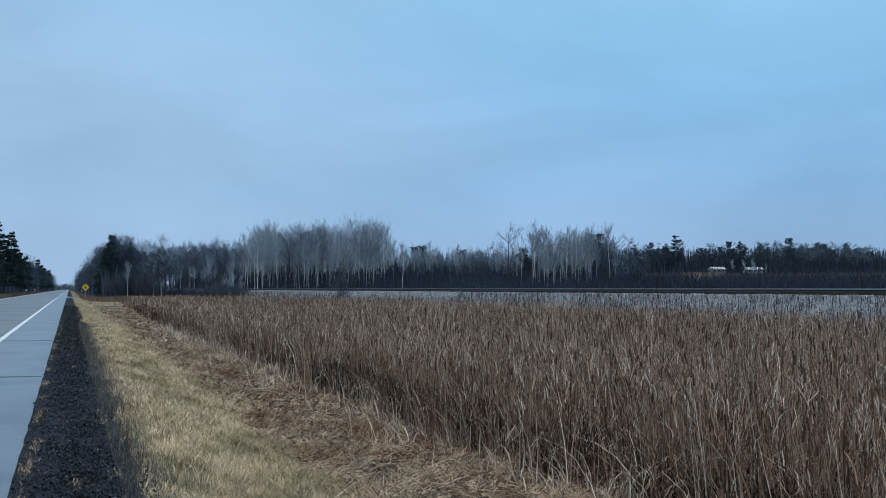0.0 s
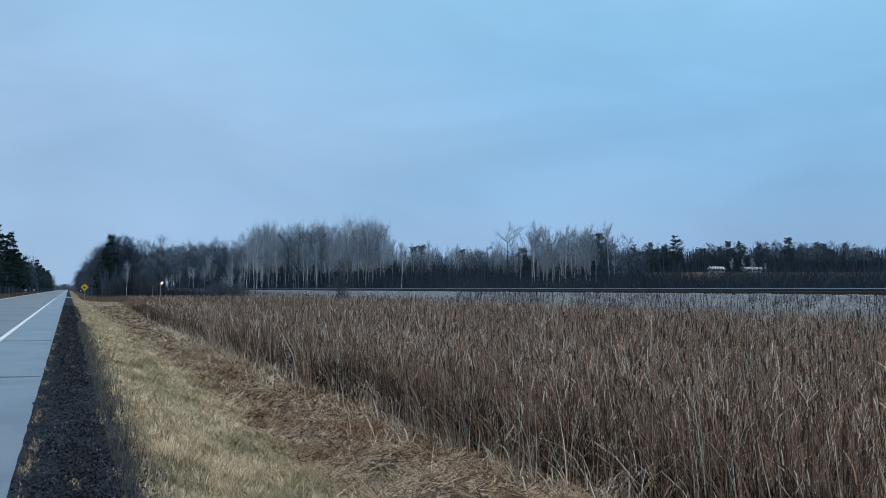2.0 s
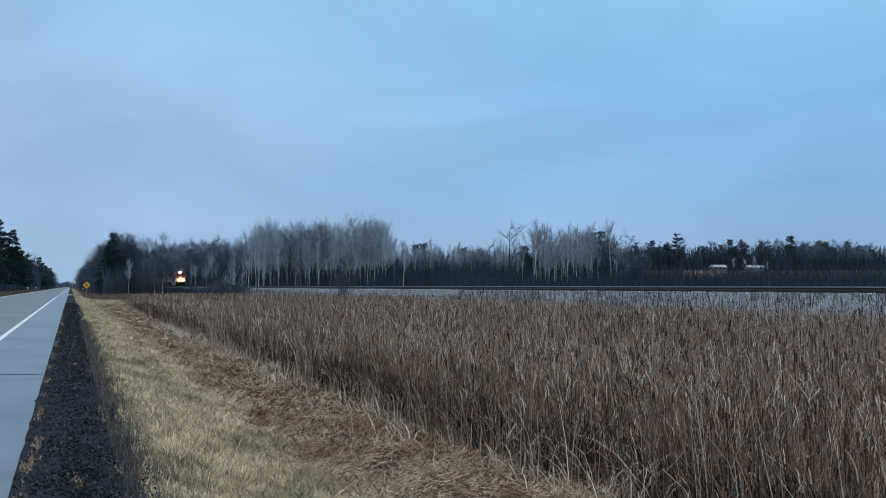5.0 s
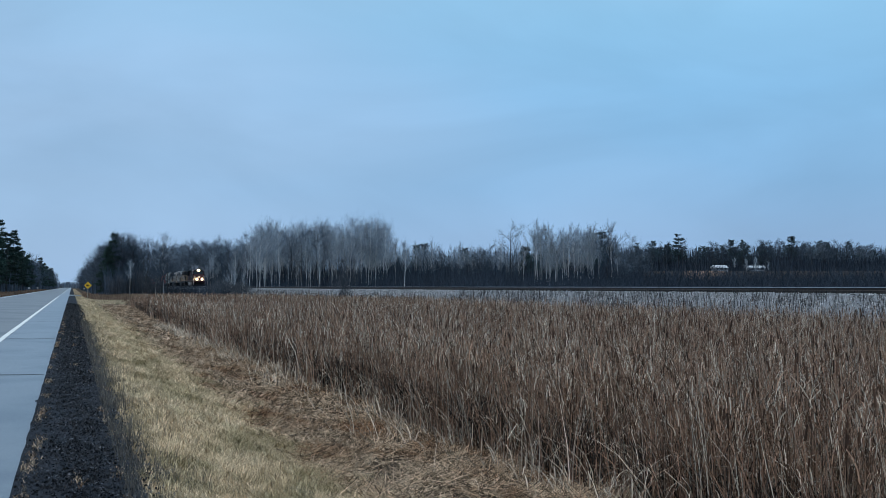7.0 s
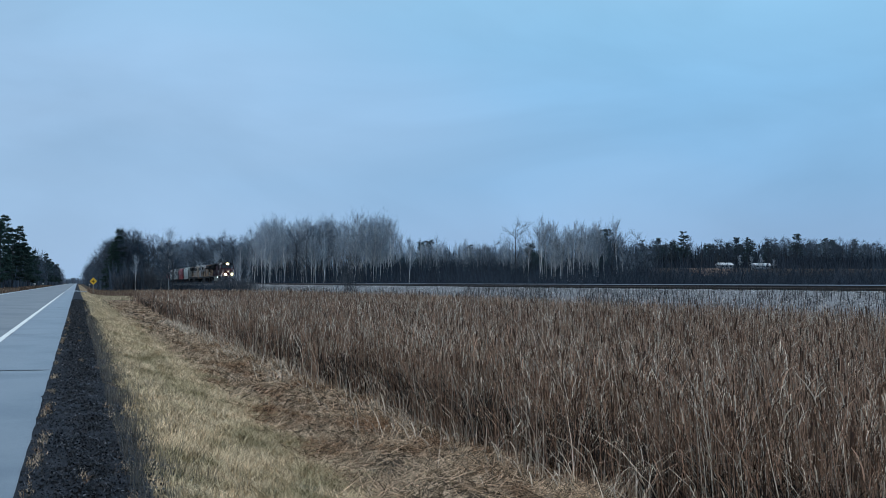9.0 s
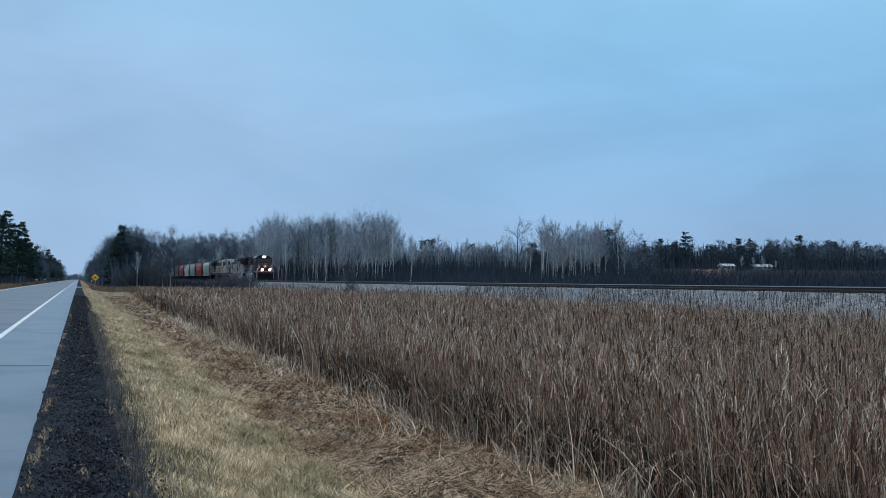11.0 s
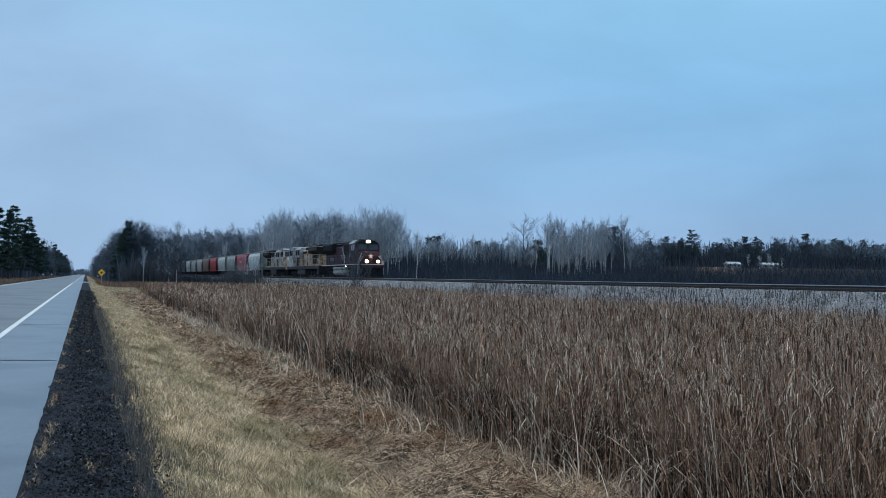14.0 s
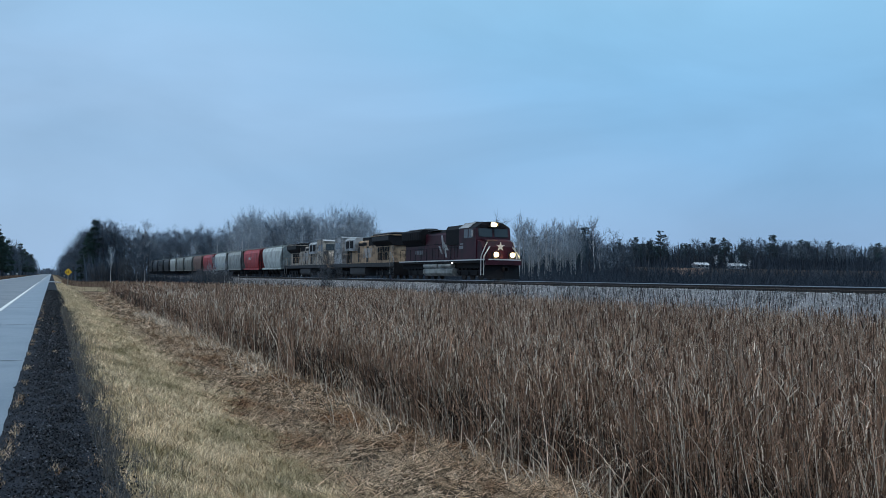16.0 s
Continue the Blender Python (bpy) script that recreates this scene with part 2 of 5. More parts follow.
# ---- mesh tools ----


def mesh_np(name, v, q, mat, smooth=False):
    """A mesh from an array of corners and an array of four-cornered faces."""
    me = bpy.data.meshes.new(name)
    v, q = np.asarray(v, np.float32).reshape(-1, 3), np.asarray(q, np.int32).reshape(-1, 4)
    me.vertices.add(len(v))
    me.vertices.foreach_set("co", v.ravel())
    me.loops.add(q.size)
    me.loops.foreach_set("vertex_index", q.ravel())
    me.polygons.add(len(q))
    me.polygons.foreach_set("loop_start", np.arange(0, q.size, 4, dtype=np.int32))
    if smooth:
        me.polygons.foreach_set("use_smooth", np.ones(len(q), bool))
    me.update(calc_edges=True)
    me.materials.append(mat)
    return me


def joined(pieces):
    """Several (corners, faces) as one."""
    vs, qs, n = [], [], 0
    for v, q in pieces:
        vs.append(v.reshape(-1, 3))
        qs.append(q.reshape(-1, 4) + n)
        n += len(vs[-1])
    return np.concatenate(vs), np.concatenate(qs)


def ribbons(p, h, lean, width, segs=3, droop=0.0, rng=None, tip=0.15):
    """Upright blades: feet p (n,3), heights h (n,), lean (n,2) in metres at the tip, widths (n,)."""
    n = len(p)
    a = rng.uniform(0, 2 * np.pi, n)
    side = np.stack([np.cos(a), np.sin(a), np.zeros(n)], 1)
    t = np.linspace(0, 1, segs + 1)
    c = np.repeat(p[:, None, :], segs + 1, 1).astype(float)
    c[:, :, 2] += h[:, None] * (t - np.multiply.outer(np.broadcast_to(droop, n), t ** 3).reshape(n, -1))
    c[:, :, :2] += lean[:, None, :] * (t ** 1.8)[None, :, None]
    w = width[:, None] * (1 - (1 - tip) * t[None, :] ** 1.5) * 0.5
    off = side[:, None, :] * w[:, :, None]
    v = np.stack([c - off, c + off], 2).reshape(-1, 3)
    i = (np.arange(n)[:, None] * (segs + 1) + np.arange(segs)[None, :]) * 2
    q = np.stack([i, i + 1, i + 3, i + 2], -1).reshape(-1, 4)
    return v, q


def sticks(a, b, ra, rb, sides=3):
    """Tapered sticks from a to b (n,3)."""
    n = len(a)
    d = b - a
    d = d / np.maximum(np.linalg.norm(d, axis=1, keepdims=True), 1e-6)
    ref = np.where(np.abs(d[:, 2:3]) > 0.9, np.array([[1.0, 0, 0]]), np.array([[0, 0, 1.0]]))
    u = np.cross(d, ref)
    u /= np.linalg.norm(u, axis=1, keepdims=True)
    w = np.cross(d, u)
    an = np.arange(sides) * 2 * np.pi / sides
    ring = u[:, None, :] * np.cos(an)[None, :, None] + w[:, None, :] * np.sin(an)[None, :, None]
    v = np.concatenate([a[:, None, :] + ring * np.reshape(ra, (-1, 1, 1)), b[:, None, :] + ring * np.reshape(rb, (-1, 1, 1))], 1)
    i = np.arange(n)[:, None] * 2 * sides + np.arange(sides)[None, :]
    j = np.arange(n)[:, None] * 2 * sides + (np.arange(sides) + 1)[None, :] % sides
    q = np.stack([i, j, j + sides, i + sides], -1).reshape(-1, 4)
    return v.reshape(-1, 3), q


def slips(a, b, w, rng):
    """Thin flat twigs from a to b (n,3), one four-cornered face each."""
    d = b - a
    s = np.cross(d, rng.normal(0, 1, d.shape))
    s *= np.reshape(w, (-1, 1)) * 0.5 / np.maximum(np.linalg.norm(s, axis=1, keepdims=True), 1e-6)
    v = np.stack([a - s, a + s, b + s * 0.35, b - s * 0.35], 1)
    return v.reshape(-1, 3), np.arange(len(a) * 4).reshape(-1, 4)


class Shape:
    """Collects plain solids; ends as one mesh object."""

    def __init__(self):
        self.v, self.f = [], []

    def add(self, v, f):
        n = len(self.v)
        self.v += [tuple(p) for p in v]
        self.f += [tuple(i + n for i in g) for g in f]
        return self

    def box(self, x0, x1, y0, y1, z0, z1, c=0.0):
        """A box, its upright edges cut off by c."""
        if c <= 0:
            ring = [(x0, y0), (x1, y0), (x1, y1), (x0, y1)]
        else:
            ring = [(x0 + c, y0), (x1 - c, y0), (x1, y0 + c), (x1, y1 - c), (x1 - c, y1), (x0 + c, y1), (x0, y1 - c), (x0, y0 + c)]
        n = len(ring)
        self.add([(x, y, z0) for x, y in ring] + [(x, y, z1) for x, y in ring],
                 [tuple(range(n))[::-1], tuple(range(n, 2 * n))] + [(i, (i + 1) % n, (i + 1) % n + n, i + n) for i in range(n)])
        return self

    def along(self, prof, y0, y1, s0=1.0, s1=1.0):
        """A profile in x, z drawn out along y."""
        n = len(prof)
        self.add([(x * s0, y0, z) for x, z in prof] + [(x * s1, y1, z) for x, z in prof],
                 [tuple(range(n)), tuple(range(n, 2 * n))[::-1]] + [(i, i + n, (i + 1) % n + n, (i + 1) % n) for i in range(n)])
        return self

    def across(self, prof, x0, x1):
        """A profile in y, z drawn out along x."""
        n = len(prof)
        self.add([(x0, y, z) for y, z in prof] + [(x1, y, z) for y, z in prof],
                 [tuple(range(n))[::-1], tuple(range(n, 2 * n))] + [(i, (i + 1) % n, (i + 1) % n + n, i + n) for i in range(n)])
        return self

    def rod(self, a, b, r, r2=None, sides=8):
        v, q = sticks(np.array([a], float), np.array([b], float), np.array([r]), np.array([r if r2 is None else r2]), sides)
        self.add(v, q)
        self.f += [tuple(len(self.v) - 2 * sides + i for i in range(sides)), tuple(len(self.v) - sides + i for i in range(sides))[::-1]]
        return self

    def ob(self, name, mat, parent=None, label="", smooth=False):
        me = bpy.data.meshes.new(name)
        me.from_pydata(self.v, [], self.f)
        bm = bmesh.new()
        bm.from_mesh(me)
        bmesh.ops.recalc_face_normals(bm, faces=bm.faces)
        bm.to_mesh(me)
        bm.free()
        me.materials.append(mat)
        if smooth:
            for p in me.polygons:
                p.use_smooth = len(p.vertices) == 4
        o = new(name, me)
        o.parent = parent
        if label:
            tagged(o, label)
        return o


def stuff(name, pieces, mat, label, category, parent=None):
    v, q = joined(pieces)
    o = new(name, mesh_np(name, v, q, mat))
    o.parent = parent
    return tagged(o, label, category, kind="stuff")


# ---- ground, road, railway ----
TRACK_X, RAIL_Z = 32.1, 1.60
PROFILE = [(-3000, 0.2), (-60, 0.2), (-16, 0.1), (-13, -0.5), (-11.2, -0.25), (-10.4, -0.06), (-10.0, -0.08), (-0.5, -0.10), (-0.35, -0.10),
           (0.5, -0.115), (1.6, -0.36), (3.0, -0.72), (4.4, -0.90), (6.5, -0.95), (25.0, -0.95), (26.6, -0.7), (38.5, -0.6), (44, -0.6),
           (60, -0.3), (140, 0.3), (3000, 1.5)]


def ground_z(x):
    return np.interp(x, [p[0] for p in PROFILE], [p[1] for p in PROFILE])


def smooth(v):
    v = np.clip(v, 0, 1)
    return v * v * (3 - 2 * v)


def terrain(x, y):
    """The ground's height, with the low rise far behind the railway."""
    d = x * math.sin(HEADING) + y * math.cos(HEADING)
    u = (x * math.cos(HEADING) - y * math.sin(HEADING)) / np.maximum(d, 1)
    return ground_z(x) + 6.2 * smooth((d - 262) / 45) * smooth((u - 0.10) / 0.08) * smooth((0.62 - u) / 0.12)


def strip(name, prof, y0, y1, mat, step=None, rough=0.0):
    """A long strip with the profile prof (x, z), cut into steps along y."""
    ys = np.array([y0, y1]) if step is None else np.unique(np.concatenate([np.arange(y0, min(y1, 80), step), np.geomspace(80, y1, 40)]))
    p = np.array(prof, float)
    v = np.zeros((len(ys), len(p), 3))
    v[:, :, 0], v[:, :, 1], v[:, :, 2] = p[None, :, 0], ys[:, None], p[None, :, 1]
    if rough:
        v[:, :, 2] += np.random.default_rng(3).normal(0, rough, v.shape[:2])
    i = np.arange(len(ys) - 1)[:, None] * len(p) + np.arange(len(p) - 1)[None, :]
    q = np.stack([i, i + 1, i + 1 + len(p), i + len(p)], -1)
    return new(name, mesh_np(name, v, q, mat, smooth=True))


xs = sorted(set([p[0] for p in PROFILE] + list(np.arange(0.5, 6.6, 0.3)) + list(np.arange(6.5, 27, 1.5)) + [200, 400, 800, 1500]))
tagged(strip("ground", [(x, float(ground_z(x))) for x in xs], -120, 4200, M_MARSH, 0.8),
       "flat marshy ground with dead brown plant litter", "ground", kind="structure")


def rise():
    us, ds = np.linspace(0.08, 0.64, 40), np.linspace(258, 460, 30)
    v = []
    for d in ds:
        for u in us:
            x, y = spot(u, d)
            v.append((x, y, float(terrain(x, y)) - 0.03 + (0.05 if 262 < d < 455 and 0.1 < u < 0.62 else -0.1)))
    i = np.arange(29)[:, None] * 40 + np.arange(39)[None, :]
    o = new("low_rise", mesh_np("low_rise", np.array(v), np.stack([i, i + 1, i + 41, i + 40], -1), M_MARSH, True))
    tagged(o, "low brushy rise behind the railway", "hillside", kind="structure")
    v = []
    for d in np.linspace(286, 305, 8):
        for u in np.linspace(0.243, 0.283, 12):
            x, y = spot(u, d)
            v.append((x, y, float(terrain(x, y)) + 0.07))
    i = np.arange(7)[:, None] * 12 + np.arange(11)[None, :]
    o = new("tan_clearing", mesh_np("tan_clearing", np.array(v), np.stack([i, i + 1, i + 13, i + 12], -1), M_BROWN, True))
    tagged(o, "small clearing of tan dead grass on the rise", "field", kind="structure")


rise()
vx = [x for x in np.arange(0.35, 3.2, 0.25)]
tagged(strip("grass_verge", [(x, float(ground_z(x)) + 0.012) for x in vx], -60, 900, M_SOIL, 0.6, 0.006),
       "straw-coloured mown grass slope beside the highway", "verge", kind="structure")
tagged(strip("road", [(-9.2, 0.0), (-5.6, 0.05), (-2.0, 0.0)], -120, 1500, M_ASPHALT, 4.0), "grey damp two-lane asphalt highway", "road", kind="structure")
tagged(strip("paved_shoulder", [(-2.0, 0.0), (-0.44, -0.02), (-0.40, -0.07)], -120, 1500, M_SHOULDER), "wet bluish asphalt shoulder beside the highway",
       "road shoulder", kind="structure")
tagged(strip("far_shoulder", [(-10.3, -0.05), (-9.2, 0.0)], -120, 1500, M_SHOULDER), "narrow paved shoulder on the far side of the highway",
       "road shoulder", kind="structure")
tagged(strip("gravel_shoulder", [(-0.46, -0.032), (-0.1, -0.028), (0.25, -0.05), (0.56, -0.100), (0.66, -0.150)], -60, 900, M_GRAVEL, 0.4, 0.006),
       "black crushed gravel shoulder along the asphalt edge", "gravel", kind="structure")
tagged(strip("edge_line", [(-2.06, 0.006), (-1.90, 0.005)], -120, 178, M_PAINT), "solid white painted edge line on asphalt", "road marking", kind="structure")
tagged(strip("edge_line_beyond", [(-2.06, 0.006), (-1.90, 0.005)], 224, 1500, M_PAINT), "white painted edge line past the side road", "road marking", kind="structure")
tagged(strip("far_edge_line", [(-9.2, 0.005), (-9.06, 0.006)], -120, 1500, M_PAINT), "solid white painted edge line on the far lane", "road marking",
       kind="structure")




def side_road():
    s = Shape().add([(-0.5, 186, -0.025), (0.5, 195, -0.03), (1.7, 198.5, -0.06), (1.7, 204, -0.06), (0.5, 206, -0.03), (-0.5, 216, -0.025),
                     (-0.5, 186, -0.9), (0.5, 194.5, -1.0), (1.7, 198, -1.0), (1.7, 204.5, -1.0), (0.5, 206.5, -1.0), (-0.5, 216, -0.9)],
                    [(0, 1, 4, 5), (1, 2, 3, 4), (0, 6, 7, 1), (1, 7, 8, 2), (2, 8, 9, 3), (3, 9, 10, 4), (4, 10, 11, 5)])
    tagged(s.ob("side_road", M_SHOULDER), "short paved side road joining the highway", "road", kind="structure")
    line = Shape().add([(-2.06, 178, 0.009), (-1.9, 178, 0.009), (0.5, 195.2, -0.02), (0.5, 195.8, -0.02)], [(0, 1, 2, 3)])
    tagged(line.ob("turn_line", M_PAINT), "white painted line curving into the side road", "road marking", kind="structure")


side_road()


def cracks():
    rng = np.random.default_rng(5)
    for y in (19.9, 33.4, 49.0, 68.0, 92.0):
        v, xs_ = [], np.linspace(-9.0, -0.46, 40)
        z = np.interp(xs_, [-9.2, -5.6, -2.0, -0.44], [0.0, 0.05, 0.0, -0.02]) + 0.005
        mid = y + 0.04 * np.cumsum(rng.normal(0, 0.35, 40))
        w = rng.uniform(0.03, 0.075, 40)
        v = np.stack([np.stack([xs_, mid - w, z], 1), np.stack([xs_, mid + w, z], 1)], 1)
        i = np.arange(39) * 2
        o = new("road_crack", mesh_np("road_crack", v, np.stack([i, i + 2, i + 3, i + 1], 1), M_CRACK))
        tagged(o, "dark tar-sealed crack running across the highway", "road crack", "cracks across the road", "structure")


cracks()

BED = [(26.4, -0.75), (27.0, -0.45), (30.05, 1.27), (30.6, 1.32), (33.6, 1.32), (34.15, 1.27), (37.0, -0.4), (37.6, -0.65)]
tagged(strip("ballast_bed", BED, -150, 1500, M_BALLAST, 0.7, 0.02), "raised railway bed of pale grey crushed stone", "ballast", kind="structure")


def ballast_stones():
    rng = np.random.default_rng(8)
    n = 62000
    y = rng.uniform(0, 1, n) ** 1.9 * 190 + 20
    x = rng.uniform(26.9, 30.5, n)
    z = np.interp(x, [b[0] for b in BED], [b[1] for b in BED])
    s = rng.uniform(0.022, 0.055, n) * (1 + y / 200)
    c = np.stack([x, y, z], 1)
    a = rng.normal(0, 1, (n, 4, 3))
    a /= np.linalg.norm(a, axis=2, keepdims=True)
    v = c[:, None, :] + a * s[:, None, None]
    i = np.arange(n)[:, None] * 4
    q = np.concatenate([i + np.array([[0, 1, 2, 3]]), i + np.array([[0, 2, 1, 3]])])
    stuff("ballast_stones", [(v, q)], M_BSTONE, "loose pale grey crushed stones on the railway bank", "ballast")


ballast_stones()


def rails():
    for name, x in (("rail", -0.755), ("rail", 0.755)):
        s = Shape()
        prof = [(-0.075, -0.17), (0.075, -0.17), (0.075, -0.155), (0.012, -0.13), (0.012, -0.05), (0.037, -0.04), (0.037, -0.012),
                (-0.037, -0.012), (-0.037, -0.04), (-0.012, -0.05), (-0.012, -0.13), (-0.075, -0.155)]
        s.along([(TRACK_X + x + a, RAIL_Z + b) for a, b in prof], -150, 1500)
        o = s.ob(name, M_RAIL)
        tagged(o, "long rusty steel rail with a shiny worn head", "rail", "rails of the track", "structure")
        h = Shape().along([(TRACK_X + x + a, RAIL_Z + b) for a, b in ((-0.039, -0.04), (0.039, -0.04), (0.036, 0), (-0.036, 0))], -150, 1500)
        h.ob("rail_head", M_SHINE, o, "polished steel rail head")
    tie = Shape().box(-1.3, 1.3, -0.11, 0.11, -0.18, 0.0, 0.012).ob("railway_tie", M_TIE)
    tie.location = (TRACK_X, 20, RAIL_Z - 0.17)
    tagged(tie, "dark creosoted wooden tie under the rails", "railway tie", "ties under the rails")
    for i in range(1, 290):
        copy_thing(tie, pose(TRACK_X, 20 + i * 0.54, RAIL_Z - 0.17))


rails()

# ---- plants on the ground ----


def noise_field(x, y):
    """A smooth field of about -1 to 1."""
    return (np.sin(x * 1.7 + 1.3 * np.sin(y * 0.9)) + np.sin(y * 1.3 + 1.7 * np.sin(x * 0.8 + 2)) + 0.6 * np.sin(3.1 * x + 2.3 * y)) / 2.6


def cattails():
    rng = np.random.default_rng(11)
    leaves, pale, heads = [], [], []

    def foot(y):
        """How far from the road the stand begins."""
        return 5.75 + 0.3 * np.sin(y * 0.7) + 0.22 * np.sin(y * 1.9 + 1) + 0.022 * np.maximum(y - 60, 0)

    def patch(n, xr, yr, wide, segs, headshare=0.16, paleshare=0.12, low=0.35):
        y = rng.uniform(yr[0], yr[1], n)
        x = xr[0] + (xr[1] - xr[0]) * rng.uniform(0, 1, n) ** 1.1
        edge = foot(y) + rng.normal(0, 0.2, n)
        keep = (x > edge) & (noise_field(x * 2.1, y * 1.6) + rng.normal(0, 0.55, n) > -0.75)
        x, y, edge = x[keep], y[keep], edge[keep]
        n = len(x)
        p = np.stack([x, y, ground_z(x) - 0.02], 1)
        tall = 1.75 + 0.14 * np.sin(x * 0.8 + y * 0.35) + 0.1 * np.sin(y * 1.7) - 0.004 * np.maximum(y - 60, 0)
        tall = tall * np.clip(np.interp(y, [40, 90], [0.72, 0.5]) + (x - edge) * np.interp(y, [40, 90], [0.35, 0.12]), 0, 1)
        h = tall * np.where(rng.uniform(0, 1, n) < low, rng.uniform(0.3, 0.8, n), rng.uniform(0.75, 1.13, n))
        ang = rng.uniform(0, 2 * np.pi, n)
        amt = np.abs(rng.normal(0.08, 0.19, n)) * h
        bent = rng.uniform(0, 1, n)
        amt = np.where(bent < 0.44, amt + rng.uniform(0.12, 0.42, n) * h, amt)
        lean = np.stack([np.cos(ang) * amt - 0.05, np.sin(ang) * amt], 1)
        droop = np.where(bent < 0.44, rng.uniform(0.3, 0.9, n), np.where(bent < 0.56, 0.15, 0.01))
        wd = wide * rng.uniform(0.5, 1.4, n)
        m = rng.uniform(0, 1, n) < np.where(bent < 0.44, paleshare * 1.9, paleshare * 0.7)
        for dull in (False, True):
            for curved in (False, True):
                k = (m != dull) & ((bent < 0.44) == curved)
                (leaves if dull else pale).append(ribbons(p[k], h[k], lean[k], wd[k], segs if curved else 2, droop[k], rng, 0.25))
        m = (rng.uniform(0, 1, n) < headshare * 0.6) & (bent > 0.5)
        if m.any():
            b, hh = p[m], h[m] * rng.uniform(0.92, 1.08, m.sum())
            l3 = np.concatenate([lean[m] * 0.3, np.zeros((m.sum(), 1))], 1)
            up = np.stack([0 * hh, 0 * hh, hh], 1)
            a, e = b + l3 * 0.85 + up * 0.9, b + l3 + up * 0.9 + np.stack([rng.normal(0, 0.012, m.sum()), rng.normal(0, 0.012, m.sum()), rng.uniform(0.08, 0.14, m.sum())], 1)
            r = max(0.011, min(wide * 0.5, 0.014))
            heads.append(sticks(a, e, np.full(m.sum(), r), np.full(m.sum(), r * 0.8), 5))
            leaves.append(sticks(b, a, np.full(m.sum(), 0.006), np.full(m.sum(), 0.004), 3))

    patch(58000, (5.6, 12.0), (4.5, 22), 0.011, 5, 0.13, 0.19, 0.22)
    patch(50000, (12.0, 25.2), (8, 34), 0.013, 5, 0.14, 0.21, 0.2)
    patch(44000, (5.6, 16.0), (22, 60), 0.016, 5, 0.12, 0.18, 0.2)
    patch(42000, (16.0, 25.4), (34, 80), 0.019, 4, 0.10, 0.20, 0.2)
    patch(36000, (5.6, 25.4), (60, 120), 0.028, 3, 0.10, 0.09, 0.2)
    patch(12000, (5.6, 25.4), (120, 172), 0.05, 2, 0.06, 0.05, 0.2)
    # short curved leaves, most of them high on the stalks
    for n, xr, yr, w, ln in ((46000, (5.7, 12.5), (4.5, 24), 0.010, 0.34), (34000, (12, 25.2), (9, 36), 0.013, 0.36), (30000, (5.7, 17), (24, 62), 0.017, 0.42),
                             (22000, (16, 25.4), (36, 82), 0.020, 0.42), (14000, (5.7, 25.4), (62, 125), 0.034, 0.5)):
        y = rng.uniform(yr[0], yr[1], n)
        x = xr[0] + (xr[1] - xr[0]) * rng.uniform(0, 1, n) ** 1.15
        keep = x > foot(y) - 0.1
        x, y = x[keep], y[keep]
        n = len(x)
        z0 = 0.05 + 1.5 * rng.uniform(0, 1, n) ** 0.55
        h = ln * rng.uniform(0.4, 1.3, n)
        ang = rng.uniform(0, 2 * np.pi, n)
        amt = rng.uniform(0.2, 1.0, n) * h
        curl = rng.uniform(0.05, 0.95, n)
        v, q = ribbons(np.stack([x, y, ground_z(x) + z0], 1), h, np.stack([np.cos(ang) * amt, np.sin(ang) * amt], 1), w * rng.uniform(0.6, 1.3, n), 4, curl, rng, 0.25)
        m = int(n * (0.26 if yr[0] < 40 else 0.16))
        cut = m * 10
        pale.append((v[:cut], q[:m * 4]))
        leaves.append((v[cut:], q[m * 4:] - cut))
    # pale leaves fallen outwards along the near edge
    n = 2600
    y = 4.5 + 60 * rng.uniform(0, 1, n) ** 1.4
    x = 5.65 + 0.3 * np.sin(y * 0.7) + 0.22 * np.sin(y * 1.9 + 1) + rng.normal(0.1, 0.5, n)
    h = rng.uniform(0.1, 0.6, n)
    ang = rng.uniform(0, 2 * np.pi, n)
    amt = rng.uniform(0.2, 0.9, n) * h
    pale.append(ribbons(np.stack([x, y, ground_z(x)], 1), h, np.stack([np.cos(ang) * amt - 0.1, np.sin(ang) * amt], 1),
                        0.013 * (1 + y / 40), 4, rng.uniform(0, 0.6, n), rng, 0.3))
    # last year's rotten grey leaves, low among the stalks, darkened to add shade there
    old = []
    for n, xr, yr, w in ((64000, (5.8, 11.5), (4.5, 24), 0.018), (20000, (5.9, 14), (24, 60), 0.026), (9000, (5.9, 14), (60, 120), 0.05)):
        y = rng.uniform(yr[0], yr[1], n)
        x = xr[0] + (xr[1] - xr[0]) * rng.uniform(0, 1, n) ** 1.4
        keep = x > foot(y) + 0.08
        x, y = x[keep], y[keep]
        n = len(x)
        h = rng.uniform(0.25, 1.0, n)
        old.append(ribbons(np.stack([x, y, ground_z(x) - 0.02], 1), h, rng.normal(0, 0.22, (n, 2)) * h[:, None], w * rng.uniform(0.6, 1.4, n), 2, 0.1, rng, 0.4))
    stuff("shade_leaves", old, M_SHADELEAF, "old rotting leaves low among the cattail stalks, darkened to add shade there", "cattails")
    stuff("cattail_reeds", leaves, M_REED, "dense stand of dry brown cattail leaves and stalks", "cattails")
    stuff("cattail_dead_leaves", pale, M_PALE, "pale bleached cattail leaves bent among the stalks", "cattails")
    stuff("cattail_heads", heads, M_HEAD, "dark brown cattail seed heads on dry stalks", "cattails")


cattails()


